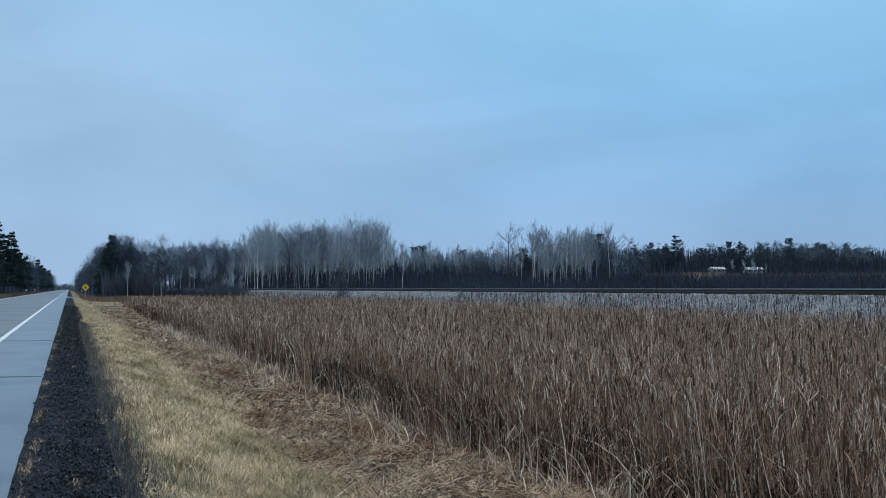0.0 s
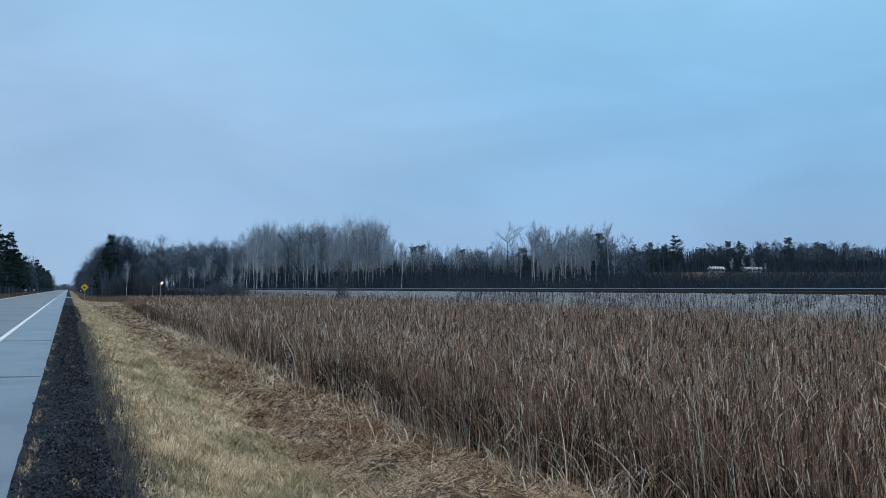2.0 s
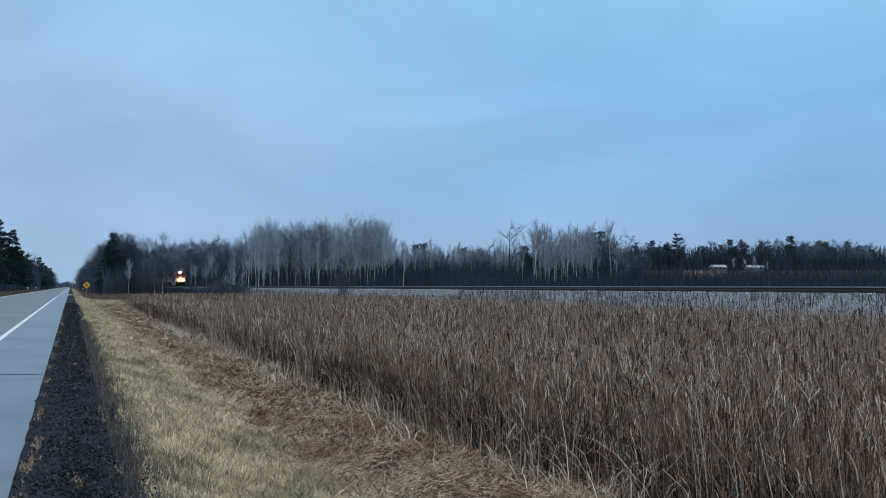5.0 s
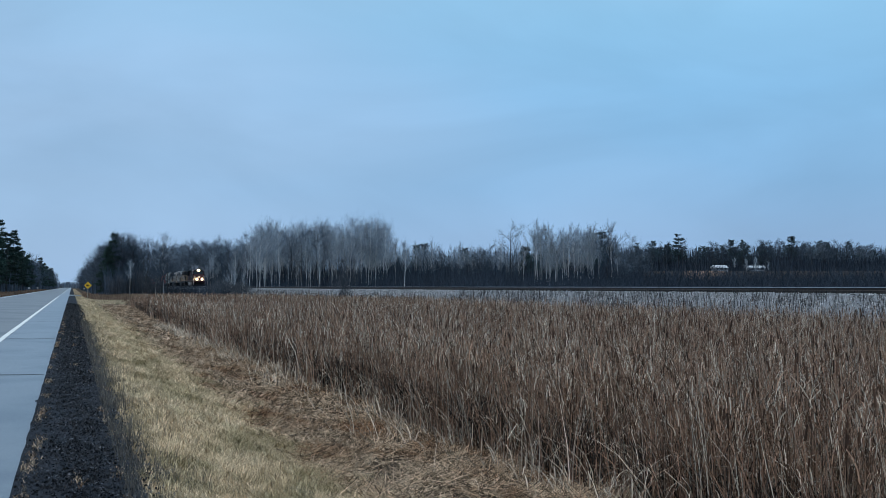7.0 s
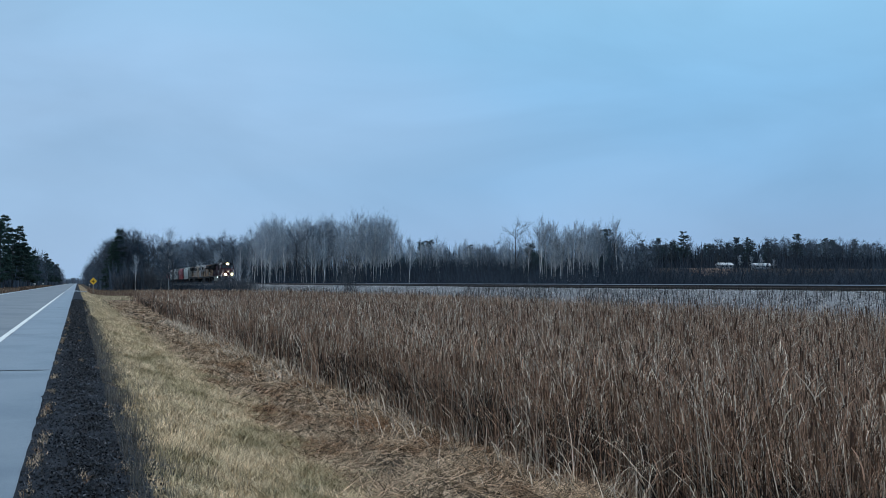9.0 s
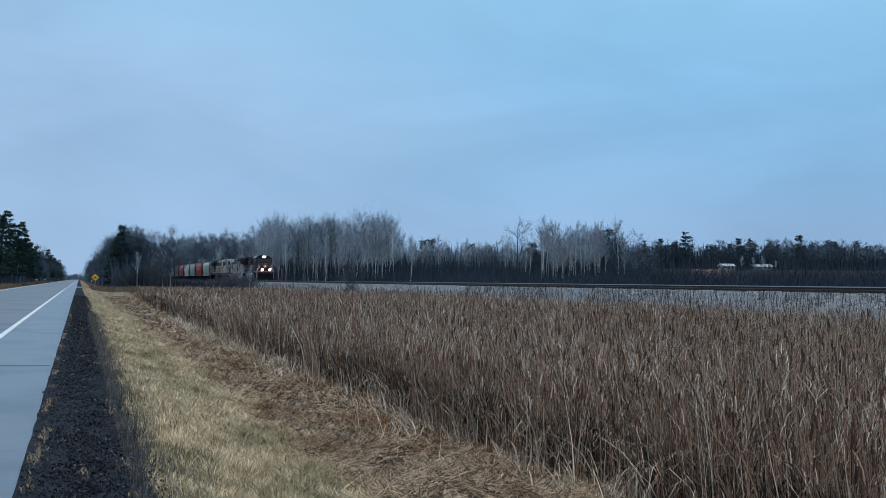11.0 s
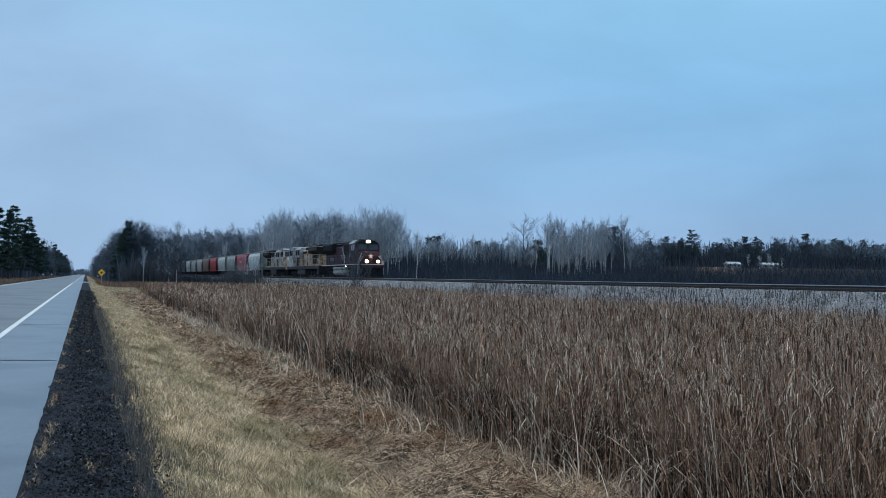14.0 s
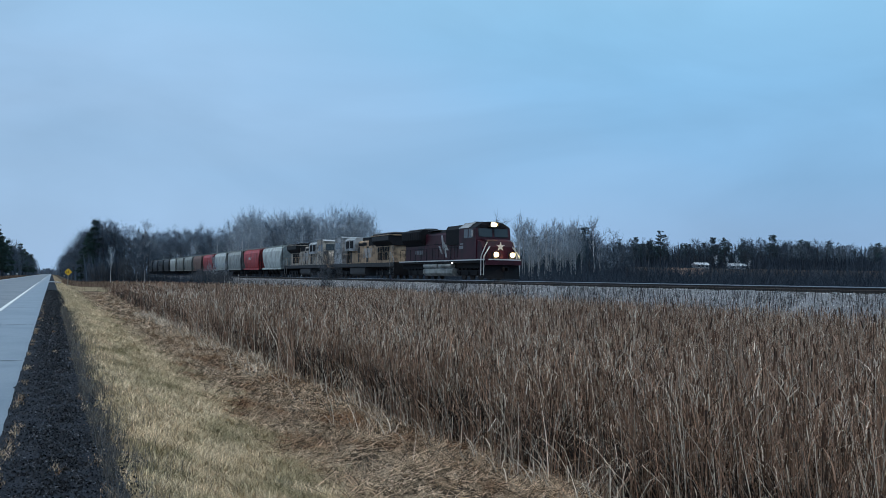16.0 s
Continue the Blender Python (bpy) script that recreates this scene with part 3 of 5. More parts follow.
def verge_plants():
    rng = np.random.default_rng(12)
    out = []
    for n, y0, y1, w, h0 in ((120000, 5.5, 14, 0.005, 0.075), (70000, 14, 32, 0.009, 0.09), (40000, 32, 90, 0.022, 0.11), (12000, 90, 240, 0.06, 0.14)):
        y = rng.uniform(y0, y1, n)
        x = 0.45 + 3.3 * rng.uniform(0, 1, n)
        d = noise_field(x * 1.1, y * 0.8)
        keep = rng.uniform(0, 1, n) < np.clip(0.02 + 1.3 * (x - 0.52 + 0.16 * noise_field(y * 1.3, x + 3)), 0.02, 1) * np.clip(1.15 + 0.5 * d - np.clip((x - 2.5) * 0.9, 0, 1), 0.05, 1) * np.clip(0.7 + 0.7 * noise_field(x * 6.1 + 4, y * 4.7), 0.12, 1)
        x, y = x[keep], y[keep]
        n = len(x)
        p = np.stack([x, y, ground_z(x)], 1)
        h = h0 * rng.uniform(0.4, 1.3, n) * np.clip(0.95 + 0.75 * noise_field(x * 9.3, y * 7.1) + 0.35 * noise_field(x * 1.6 + 3, y * 1.2), 0.25, 2)
        ang = 4.0 * noise_field(x * 7.5, y * 5.5) + rng.normal(0, 1.1, n)
        amt = rng.uniform(0.2, 1.0, n) * h
        out.append(ribbons(p, h, np.stack([np.cos(ang) * amt, np.sin(ang) * amt], 1), np.full(n, w) * rng.uniform(0.6, 1.4, n), 2, 0.2, rng))
    # tussocks standing out of the mat
    for k in range(2600):
        y = 5.5 + 55 * rng.uniform() ** 1.7
        x = rng.uniform(0.85, 3.3)
        n = 46
        r = rng.uniform(0.04, 0.13)
        p = np.stack([x + rng.normal(0, r, n), y + rng.normal(0, r, n), np.full(n, float(ground_z(x)))], 1)
        p[:, 2] = ground_z(p[:, 0])
        h = rng.uniform(0.06, 0.19) * rng.uniform(0.5, 1.2, n)
        way = rng.uniform(0, 6.3) + rng.normal(0, 0.9, n)
        out.append(ribbons(p, h, np.stack([np.cos(way), np.sin(way)], 1) * (h * rng.uniform(0.3, 1.1, n))[:, None], np.full(n, 0.004 + y * 0.0004), 2, 0.25, rng))
    stuff("dry_grass", out, M_GRASS, "matted straw-coloured dead grass on the roadside slope", "grass")

    flat = []
    for n, y0, y1, w in ((34000, 5.0, 18, 0.012), (20000, 18, 45, 0.020), (9000, 45, 140, 0.05)):
        y = rng.uniform(y0, y1, n)
        x = 2.6 + 3.7 * rng.uniform(0, 1, n) ** 0.75 + 0.012 * np.maximum(y - 60, 0)
        lump = noise_field(x * 2.3 + 1, y * 1.9) + 0.5 * noise_field(x * 5.1, y * 4.3 + 2)
        keep = lump + rng.normal(0, 0.3, n) > -0.25
        x, y, lump = x[keep], y[keep], lump[keep]
        n = len(x)
        a = np.stack([x, y, ground_z(x) + 0.015 + np.abs(rng.normal(0, 0.03, n)) + 0.06 * np.clip(lump, 0, 1)], 1)
        ang, ln = 3.0 * noise_field(x * 1.4, y * 1.2 + 5) + rng.normal(0, 1.9, n), rng.uniform(0.05, 0.32, n)
        b = a + np.stack([np.cos(ang) * ln, np.sin(ang) * ln, rng.normal(0.02, 0.07, n)], 1)
        b[:, 2] = np.maximum(b[:, 2], ground_z(b[:, 0]) + 0.01)
        flat.append(sticks(a, b, np.full(n, w * 0.5), np.full(n, w * 0.2), 3))
    # broken stubble and curled leaf scraps between the stalks
    n = 16000
    y = 5.0 + 55 * rng.uniform(0, 1, n) ** 1.5
    x = 2.9 + 3.2 * rng.uniform(0, 1, n) ** 0.6
    h, ang = rng.uniform(0.03, 0.22, n), rng.uniform(0, 6.3, n)
    flat.append(ribbons(np.stack([x, y, ground_z(x)], 1), h, np.stack([np.cos(ang), np.sin(ang)], 1) * (h * rng.uniform(0.2, 1.4, n))[:, None],
                        0.010 * (1 + y / 30), 3, rng.uniform(0, 0.8, n), rng, 0.4))
    stuff("flattened_reeds", flat, M_STRAW, "broken pale reed stalks lying flat at the ditch bottom", "reeds")

    # beyond the stand: a pale mown strip, then rusty brown grass before the wood
    n = 9000
    y = rng.uniform(150, 192, n)
    x = 1.5 + 21 * rng.uniform(0, 1, n)
    h = rng.uniform(0.1, 0.3, n)
    stuff("mown_strip", [ribbons(np.stack([x, y, ground_z(x)], 1), h, rng.normal(0, 0.3, (n, 2)) * h[:, None], np.full(n, 0.13), 2, 0.1, rng)], M_GRASS,
          "pale mown grass beyond the cattail stand", "grass")
    n = 16000
    y = rng.uniform(186, 240, n)
    x = 2.2 + 22.5 * rng.uniform(0, 1, n)
    h = rng.uniform(0.4, 1.35, n) * (0.85 + 0.25 * noise_field(x * 0.4, y * 0.3))
    brown = [ribbons(np.stack([x, y, ground_z(x)], 1), h, rng.normal(0, 0.15, (n, 2)) * h[:, None], np.full(n, 0.075), 2, 0.1, rng)]
    n = 9000
    y, x = rng.uniform(190, 520, n), -11.6 - 3.0 * rng.uniform(0, 1, n)
    h = rng.uniform(0.3, 1.0, n)
    brown.append(ribbons(np.stack([x, y, ground_z(x)], 1), h, rng.normal(0, 0.15, (n, 2)) * h[:, None], np.full(n, 0.1), 2, 0.1, rng))
    stuff("brown_grass", brown, M_BROWN, "rusty brown uncut grass along the edge of the wood", "grass")

    stones = []
    n = 60000
    y = 5.0 + 95 * rng.uniform(0, 1, n) ** 2.6
    x = rng.normal(0.12, 0.32, n)
    m = (x > -0.42) & (x < 1.0)
    x, y = x[m], y[m]
    n = len(x)
    c = np.stack([x, y, np.interp(x, [-0.46, -0.1, 0.25, 0.62, 0.95], [-0.03, -0.025, -0.048, -0.113, -0.19])], 1)
    a = rng.normal(0, 1, (n, 4, 3))
    a /= np.linalg.norm(a, axis=2, keepdims=True)
    v = c[:, None, :] + a * (rng.uniform(0.005, 0.014, n) * (1 + y / 22))[:, None, None]
    i = np.arange(n)[:, None] * 4
    stones.append((v, np.concatenate([i + np.array([[0, 1, 2, 3]]), i + np.array([[0, 2, 1, 3]]), i + np.array([[0, 1, 3, 2]])])))
    stuff("loose_gravel", stones, M_STONE, "loose black gravel chips on the road shoulder", "gravel")

    tuft = []
    for k in range(80):
        y = 5.2 + 60 * rng.uniform() ** 1.6
        x = rng.choice([-0.35, -0.32, 0.1, 0.42, 0.58], p=[0.40, 0.2, 0.08, 0.16, 0.16]) + rng.normal(0, 0.03)
        n = 60
        px = np.maximum(x + rng.normal(0, 0.03, n), -0.40)
        p = np.stack([px, y + rng.normal(0, 0.2, n), np.interp(px, [-0.46, -0.1, 0.25, 0.62, 0.95], [-0.032, -0.028, -0.05, -0.115, -0.193])], 1)
        h = rng.uniform(0.012, 0.042, n)
        ang = rng.uniform(0, 6.3, n)
        tuft.append(ribbons(p, h, np.stack([np.cos(ang), np.sin(ang)], 1) * (h * 0.7)[:, None], np.full(n, 0.005) * (1 + y / 30), 2, 0.1, rng))
    stuff("grass_tufts", tuft, M_STRAW, "small dry grass tufts growing in the gravel edge", "grass")

    weeds = []
    for n, x0, x1, y0, y1, h0, w in ((40000, 25.2, 29.9, 18, 75, 0.50, 0.017), (18000, 25.2, 29.2, 75, 230, 0.6, 0.040)):
        x, y = x0 + (x1 - x0) * rng.uniform(0, 1, n) ** (3.2 if x0 > 20 else 1.2), rng.uniform(y0, y1, n)
        keep = noise_field(x * 0.9, y * 0.6) + rng.normal(0, 0.5, n) > -0.5
        x, y = x[keep], y[keep]
        n = len(x)
        p = np.stack([x, y, np.maximum(ground_z(x), np.interp(x, [b[0] for b in BED], [b[1] for b in BED], left=-9))], 1)
        h = h0 * rng.uniform(0.4, 1.3, n)
        weeds.append(ribbons(p, h, rng.normal(0, 0.16, (n, 2)) * h[:, None], np.full(n, w), 2, 0.0, rng))
    n = 16000
    x, y = 0.42 + np.abs(rng.normal(0, 0.34, n)), 5.2 + 45 * rng.uniform(0, 1, n) ** 1.6
    keep = noise_field(x * 3.1, y * 1.7) + rng.normal(0, 0.4, n) > 0.0
    x, y = x[keep], y[keep]
    n = len(x)
    h = rng.uniform(0.05, 0.24, n)
    stuff("roadside_weeds", [ribbons(np.stack([x, y, ground_z(x)], 1), h, rng.normal(0, 0.25, (n, 2)) * h[:, None], 0.003 + y * 0.00022, 2, 0.0, rng)], M_STALK,
          "thin grey dead weed stalks between gravel and grass", "weeds")
    stuff("dead_weeds", weeds, M_WEED, "dark dead weeds and brush along the ballast foot", "weeds")


verge_plants()

# ---- trees ----


def grow(rng, h, base=0.2, n1=24, n2=6, n3=5, up=0.9, spread=0.22, r0=0.11, twig=0.028, bend=0.25, limb=1.0, bow=0.35, wild=0.42):
    """A bare tree: (trunk pieces, crown pieces). up: how steeply the limbs rise."""
    k = 7
    line = np.zeros((k + 1, 3))
    line[:, 2] = np.linspace(0, h, k + 1)
    line[1:, :2] = np.cumsum(rng.normal(0, bend * h / 40, (k, 2)), 0)
    rad = r0 * (1 - np.linspace(0, 1, k + 1)) ** 0.8 + 0.012
    trunk = [sticks(line[:-1], line[1:], rad[:-1], rad[1:], 6)]
    t = base + (0.97 - base) * rng.uniform(0, 1, n1) ** 0.9
    at = np.stack([np.interp(t * h, line[:, 2], line[:, i]) for i in range(3)], 1)
    az = rng.uniform(0, 2 * np.pi, n1)
    ln = limb * h * spread * (1.15 - 0.8 * t) * rng.uniform(0.7, 1.3, n1) + 0.4

    def out(d, ln, start, rr, lift):
        mid = start + d * (ln * 0.5)[:, None]
        d2 = d + np.array([0, 0, lift])
        d2 /= np.linalg.norm(d2, axis=1, keepdims=True)
        end = mid + d2 * (ln * 0.5)[:, None]
        return mid, end, d2, [sticks(start, mid, rr, rr * 0.7, 3), sticks(mid, end, rr * 0.7, rr * 0.25, 3)]

    d = np.stack([np.cos(az), np.sin(az), up * rng.uniform(0.7, 1.5, n1)], 1)
    d /= np.linalg.norm(d, axis=1, keepdims=True)
    rr = np.interp(t, [0, 1], [r0 * 0.5, 0.014])
    mid, end, d2, pcs = out(d, ln, at, rr, bow)
    trunk += pcs
    crown = []

    def sub(start, mid, end, dd, ln, n, scale, r):
        m = len(start)
        s = rng.uniform(0.25, 1.0, (m, n))
        p = np.where((s < 0.5)[..., None], start[:, None] + (mid - start)[:, None] * (s * 2)[..., None],
                     mid[:, None] + (end - mid)[:, None] * (s * 2 - 1)[..., None]).reshape(-1, 3)
        nd_ = np.repeat(dd, n, 0) + rng.normal(0, wild, (m * n, 3)) + np.array([0, 0, bow * 0.85])
        nd_ /= np.linalg.norm(nd_, axis=1, keepdims=True)
        l2 = np.repeat(ln, n) * scale * rng.uniform(0.5, 1.3, m * n) + 0.15
        return p, nd_, l2, np.full(m * n, r)

    p, d3, l3, r3 = sub(at, mid, end, d2, ln, n2, 0.5, twig * 0.8)
    m2, e2, d4, pcs = out(d3, l3, p, r3, bow * 0.6)
    crown += pcs
    p, d5, l5, r5 = sub(p, m2, e2, d4, l3, n3, 0.6, twig * 0.5)
    e = p + d5 * l5[:, None]
    crown.append(slips(p, e, r5 * 2, rng))
    return trunk, crown


def tree_thing(name, trunk, crown, mt, mc, label, category="tree", group=""):
    o = new(name)
    for nm, pcs, m in (("trunk", trunk, mt), ("crown", crown, mc)):
        v, q = joined(pcs)
        c = new(nm, mesh_np(nm, v, q, m))
        c.parent = o
    return tagged(o, label, category, group)


def pine(rng, h, r=0.2, layers=17, first=0.18, reach=0.24, ragged=0.35, droop=-0.12, taper=0.75, jitter=0.3):
    trunk = [sticks(np.array([[0, 0, 0.0]]), np.array([[0, 0, h]]), np.array([h * 0.012 + 0.05]), np.array([0.02]), 6)]
    tufts = []
    for i in range(layers):
        t = first + (0.985 - first) * (i + rng.uniform(-jitter, jitter)) / (layers - 1)
        n = rng.integers(5, 8)
        for j in range(n):
            az = rng.uniform(0, 2 * np.pi)
            t = float(np.clip(t + rng.normal(0, jitter * 0.7) / layers, first * 0.9, 0.99))
            ln = h * reach * np.clip(1.08 - t, 0.02, 1) ** taper * rng.uniform(1 - ragged, 1 + ragged)
            a = np.array([0, 0, t * h])
            b = a + ln * np.array([np.cos(az), np.sin(az), droop + 0.25 * t + rng.normal(0, 0.06)])
            trunk.append(sticks(a[None], b[None], np.array([0.035]), np.array([0.01]), 3))
            m = int(16 + ln * 24)
            s = rng.uniform(0.25, 1.0, m) ** 0.7
            c = a + (b - a) * s[:, None]
            dd = rng.normal(0, 1, (m, 3)) * np.array([1, 1, 0.7]) + np.array([np.cos(az), np.sin(az), 0.4]) * 0.8
            dd /= np.linalg.norm(dd, axis=1, keepdims=True)
            e = c + dd * rng.uniform(0.25, 0.62, m)[:, None] * (0.5 + h / 28)
            tufts.append(sticks(c, e, rng.uniform(0.03, 0.08, m) * (0.5 + h / 28), np.full(m, 0.01), 3))
    return trunk, tufts


def scatter(kinds, places, rng, group):
    """Copies of the kinds at (x, y, size)."""
    for i, (x, y, s) in enumerate(places):
        if 28.5 < x < 37.5:
            continue
        k = kinds[rng.integers(len(kinds))] if isinstance(rng, np.random.Generator) else kinds[i % len(kinds)]
        o = copy_thing(k, pose(x, y, float(terrain(x, y)) - 0.05, 0, 0, rng.uniform(0, 360)))
        o.scale = (s, s, s * rng.uniform(0.92, 1.08))
        tagged(o, group=group)


def woods():
    rng = np.random.default_rng(21)
    poplar = [tree_thing("poplar_tree", *grow(rng, 17, 0.36, 34, 8, 6, 1.3, 0.34, 0.13, 0.019, 0.4, 1.0, 0.35, 0.5), M_BIRCH, M_TWIG,
                         "tall bare poplar with pale trunk and wispy grey crown") for _ in range(5)]
    slim = [tree_thing("birch_tree", *grow(rng, 14, 0.45, 20, 7, 5, 1.6, 0.24, 0.10, 0.020), M_BIRCH, M_TWIG,
                       "slim bare birch with a white trunk") for _ in range(3)]
    oak = [tree_thing("bare_tree", *grow(rng, 12.6, 0.22, 26, 8, 7, 0.6, 0.34, 0.17, 0.026, 0.7, 1.0, 0.16, 0.6), M_BARK, M_DTWIG,
                      "dark bare broadleaf tree with spreading limbs") for _ in range(4)]
    maple = [tree_thing("bare_tree", *grow(rng, 12.6, 0.3, 24, 8, 6, 0.6, 0.34, 0.16, 0.022, 0.7, 1.0, 0.16, 0.6), M_BARK, M_GTWIG,
                        "grey bare broadleaf tree with forked limbs and fine twigs") for _ in range(4)]
    bush = [tree_thing("bush", *grow(rng, 5, 0.02, 26, 6, 5, 1.1, 0.40, 0.03, 0.018, 0.6), M_BARK, M_BUSH,
                       "grey leafless bush with many thin stems", "bush") for _ in range(3)]
    pines = [tree_thing("pine_tree", *pine(rng, 17, layers=26, reach=0.22), M_BARK, M_NEEDLE, "dark green pine with layered ragged branches") for _ in range(3)]
    broad = [tree_thing("pine_tree", *pine(rng, 15, layers=17, first=0.36, reach=0.17, ragged=0.6, droop=0.08, taper=0.42, jitter=1.0), M_BARK, M_HAZEPINE,
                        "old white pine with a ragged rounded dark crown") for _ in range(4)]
    for i, o in enumerate(poplar + slim + oak + maple + bush + pines + broad):
        x, y = 150 + i * 9, 560 + (i % 3) * 14
        o.location = (x, y, float(ground_z(x)) - 0.05)

    def row(u0, u1, d0, d1, n, s0, s1):
        return [(*spot(rng.uniform(u0, u1), rng.uniform(d0, d1)), rng.uniform(s0, s1)) for _ in range(n)]

    # poplars behind the track, the tall clump and its flanks
    scatter(poplar, row(-0.195, -0.055, 225, 262, 62, 0.80, 0.96), rng, "poplar grove")
    scatter(slim, row(-0.20, -0.04, 215, 250, 34, 0.7, 1.0), rng, "birches at the grove")
    scatter(maple, row(-0.20, -0.13, 218, 240, 6, 1.0, 1.25), rng, "trees at the grove")
    scatter(poplar, [(rng.uniform(40, 50), y, rng.uniform(0.62, 0.80)) for y in np.linspace(215, 330, 9)], rng, "poplar grove")
    # lower trees between the groves
    scatter(slim, row(-0.045, 0.07, 270, 320, 34, 0.72, 0.95), rng, "birches between the groves")
    scatter(maple, row(-0.045, 0.07, 270, 330, 26, 0.75, 1.0), rng, "trees between the groves")
    scatter(broad, [(*spot(-0.022, 300), 0.95), (*spot(-0.03, 305), 0.9), (*spot(0.02, 310), 0.85)], rng, "pines behind the groves")
    # second grove
    scatter(poplar, row(0.095, 0.165, 245, 268, 8, 0.72, 0.80), rng, "second poplar grove")
    scatter(slim, row(0.088, 0.168, 240, 262, 24, 1.0, 1.16), rng, "birches at the second grove")
    scatter(maple, [(*spot(0.068, 245), 1.22)], rng, "trees at the second grove")
    scatter(oak, [(*spot(0.164, 238), 1.06), (*spot(0.196, 262), 0.8)], rng, "trees at the second grove")
    scatter(slim, row(0.07, 0.175, 235, 270, 14, 0.7, 0.9), rng, "birches at the second grove")
    scatter(broad, row(0.075, 0.16, 280, 310, 11, 0.78, 0.95), rng, "pines behind the groves")
    scatter(maple, row(0.17, 0.215, 250, 300, 10, 0.65, 0.85), rng, "trees at the second grove")
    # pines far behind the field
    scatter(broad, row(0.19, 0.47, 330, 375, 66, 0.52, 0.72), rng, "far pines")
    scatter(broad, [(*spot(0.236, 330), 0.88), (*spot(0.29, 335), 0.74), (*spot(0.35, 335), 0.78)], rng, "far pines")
    scatter(oak, row(0.20, 0.47, 315, 360, 70, 0.55, 0.80), rng, "trees among the far pines")
    scatter(maple, row(0.36, 0.47, 310, 330, 12, 0.5, 0.7), rng, "trees among the far pines")
    scatter(slim, row(0.265, 0.335, 280, 298, 5, 0.35, 0.45), rng, "saplings by the houses")
    # the wood between road and railway
    scatter(oak, [(rng.uniform(8.5, 14.5), rng.uniform(244, 306), rng.uniform(0.86, 1.08)) for _ in range(46)], rng, "roadside wood")
    scatter(pines, [(7.8, 243, 0.76), (9.2, 248, 0.84), (13.6, 250, 0.72), (10, 262, 0.9)], rng, "roadside pines")
    scatter(poplar, [(20.3, 240, 0.84)], rng, "roadside birches")
    scatter(slim, [(12.3, 234, 0.55), (18.4, 242, 0.8)], rng, "roadside birches")
    scatter(oak, [(19.7, 222, 0.80), (18.9, 227, 0.75), (19.6, 236, 0.82), (20.2, 247, 0.86), (17.3, 262, 0.9), (16.5, 240, 0.9), (15.5, 246, 1.1), (18.2, 256, 0.95)], rng, "roadside wood")
    scatter(bush, [(rng.uniform(7.5, 19), rng.uniform(232, 244), rng.uniform(0.6, 1.0)) for _ in range(22)], rng, "brush at the wood")
    scatter(oak, [(rng.uniform(6.5, 12), y, rng.uniform(0.85, 1.1)) for y in np.linspace(305, 900, 44)], rng, "roadside wood")
    # trees beyond the track, towards the bend of the wood
    scatter(maple, [(rng.uniform(41, 56), y, (1.0 + (y - 235) / 480) * rng.uniform(0.92, 1.14)) for y in np.linspace(232, 560, 38)], rng, "trees beyond the track")
    scatter(oak, [(rng.uniform(44, 56), y, (1.0 + (y - 235) / 480) * rng.uniform(0.85, 1.1)) for y in np.linspace(240, 560, 34)], rng, "trees beyond the track")
    scatter(slim, [(rng.uniform(39.5, 46), y, rng.uniform(0.55, 0.8)) for y in np.linspace(235, 420, 16)], rng, "birches beyond the track")
    # brush before the track
    scatter(bush, [(rng.uniform(25.0, 27.4), rng.uniform(160, 196), rng.uniform(0.45, 0.66)) for _ in range(22)], rng, "brush at the track")
    scatter(slim, [(25.6, 168, 0.36), (26, 174, 0.40), (26.4, 164, 0.33), (26, 180, 0.36)], rng, "saplings at the track")
    scatter(bush, [(26.3, 97, 0.85), (26.0, 98.5, 0.6)], rng, "bush at the ballast")
    # the far side of the road
    scatter(pines, [(-14.6, 258, 0.92), (-17, 265, 1.0), (-19, 246, 0.95), (-16.4, 244, 0.90), (-15.5, 305, 0.95), (-14.5, 335, 0.8)], rng, "pines across the road")
    scatter(pines, [(rng.uniform(-22, -14.5), y, rng.uniform(0.72, 0.95)) for y in np.linspace(330, 900, 36)], rng, "pines across the road")
    scatter(oak, [(rng.uniform(-22, -14.0), y, rng.uniform(0.8, 1.1)) for y in np.linspace(380, 1000, 34)], rng, "trees across the road")


woods()


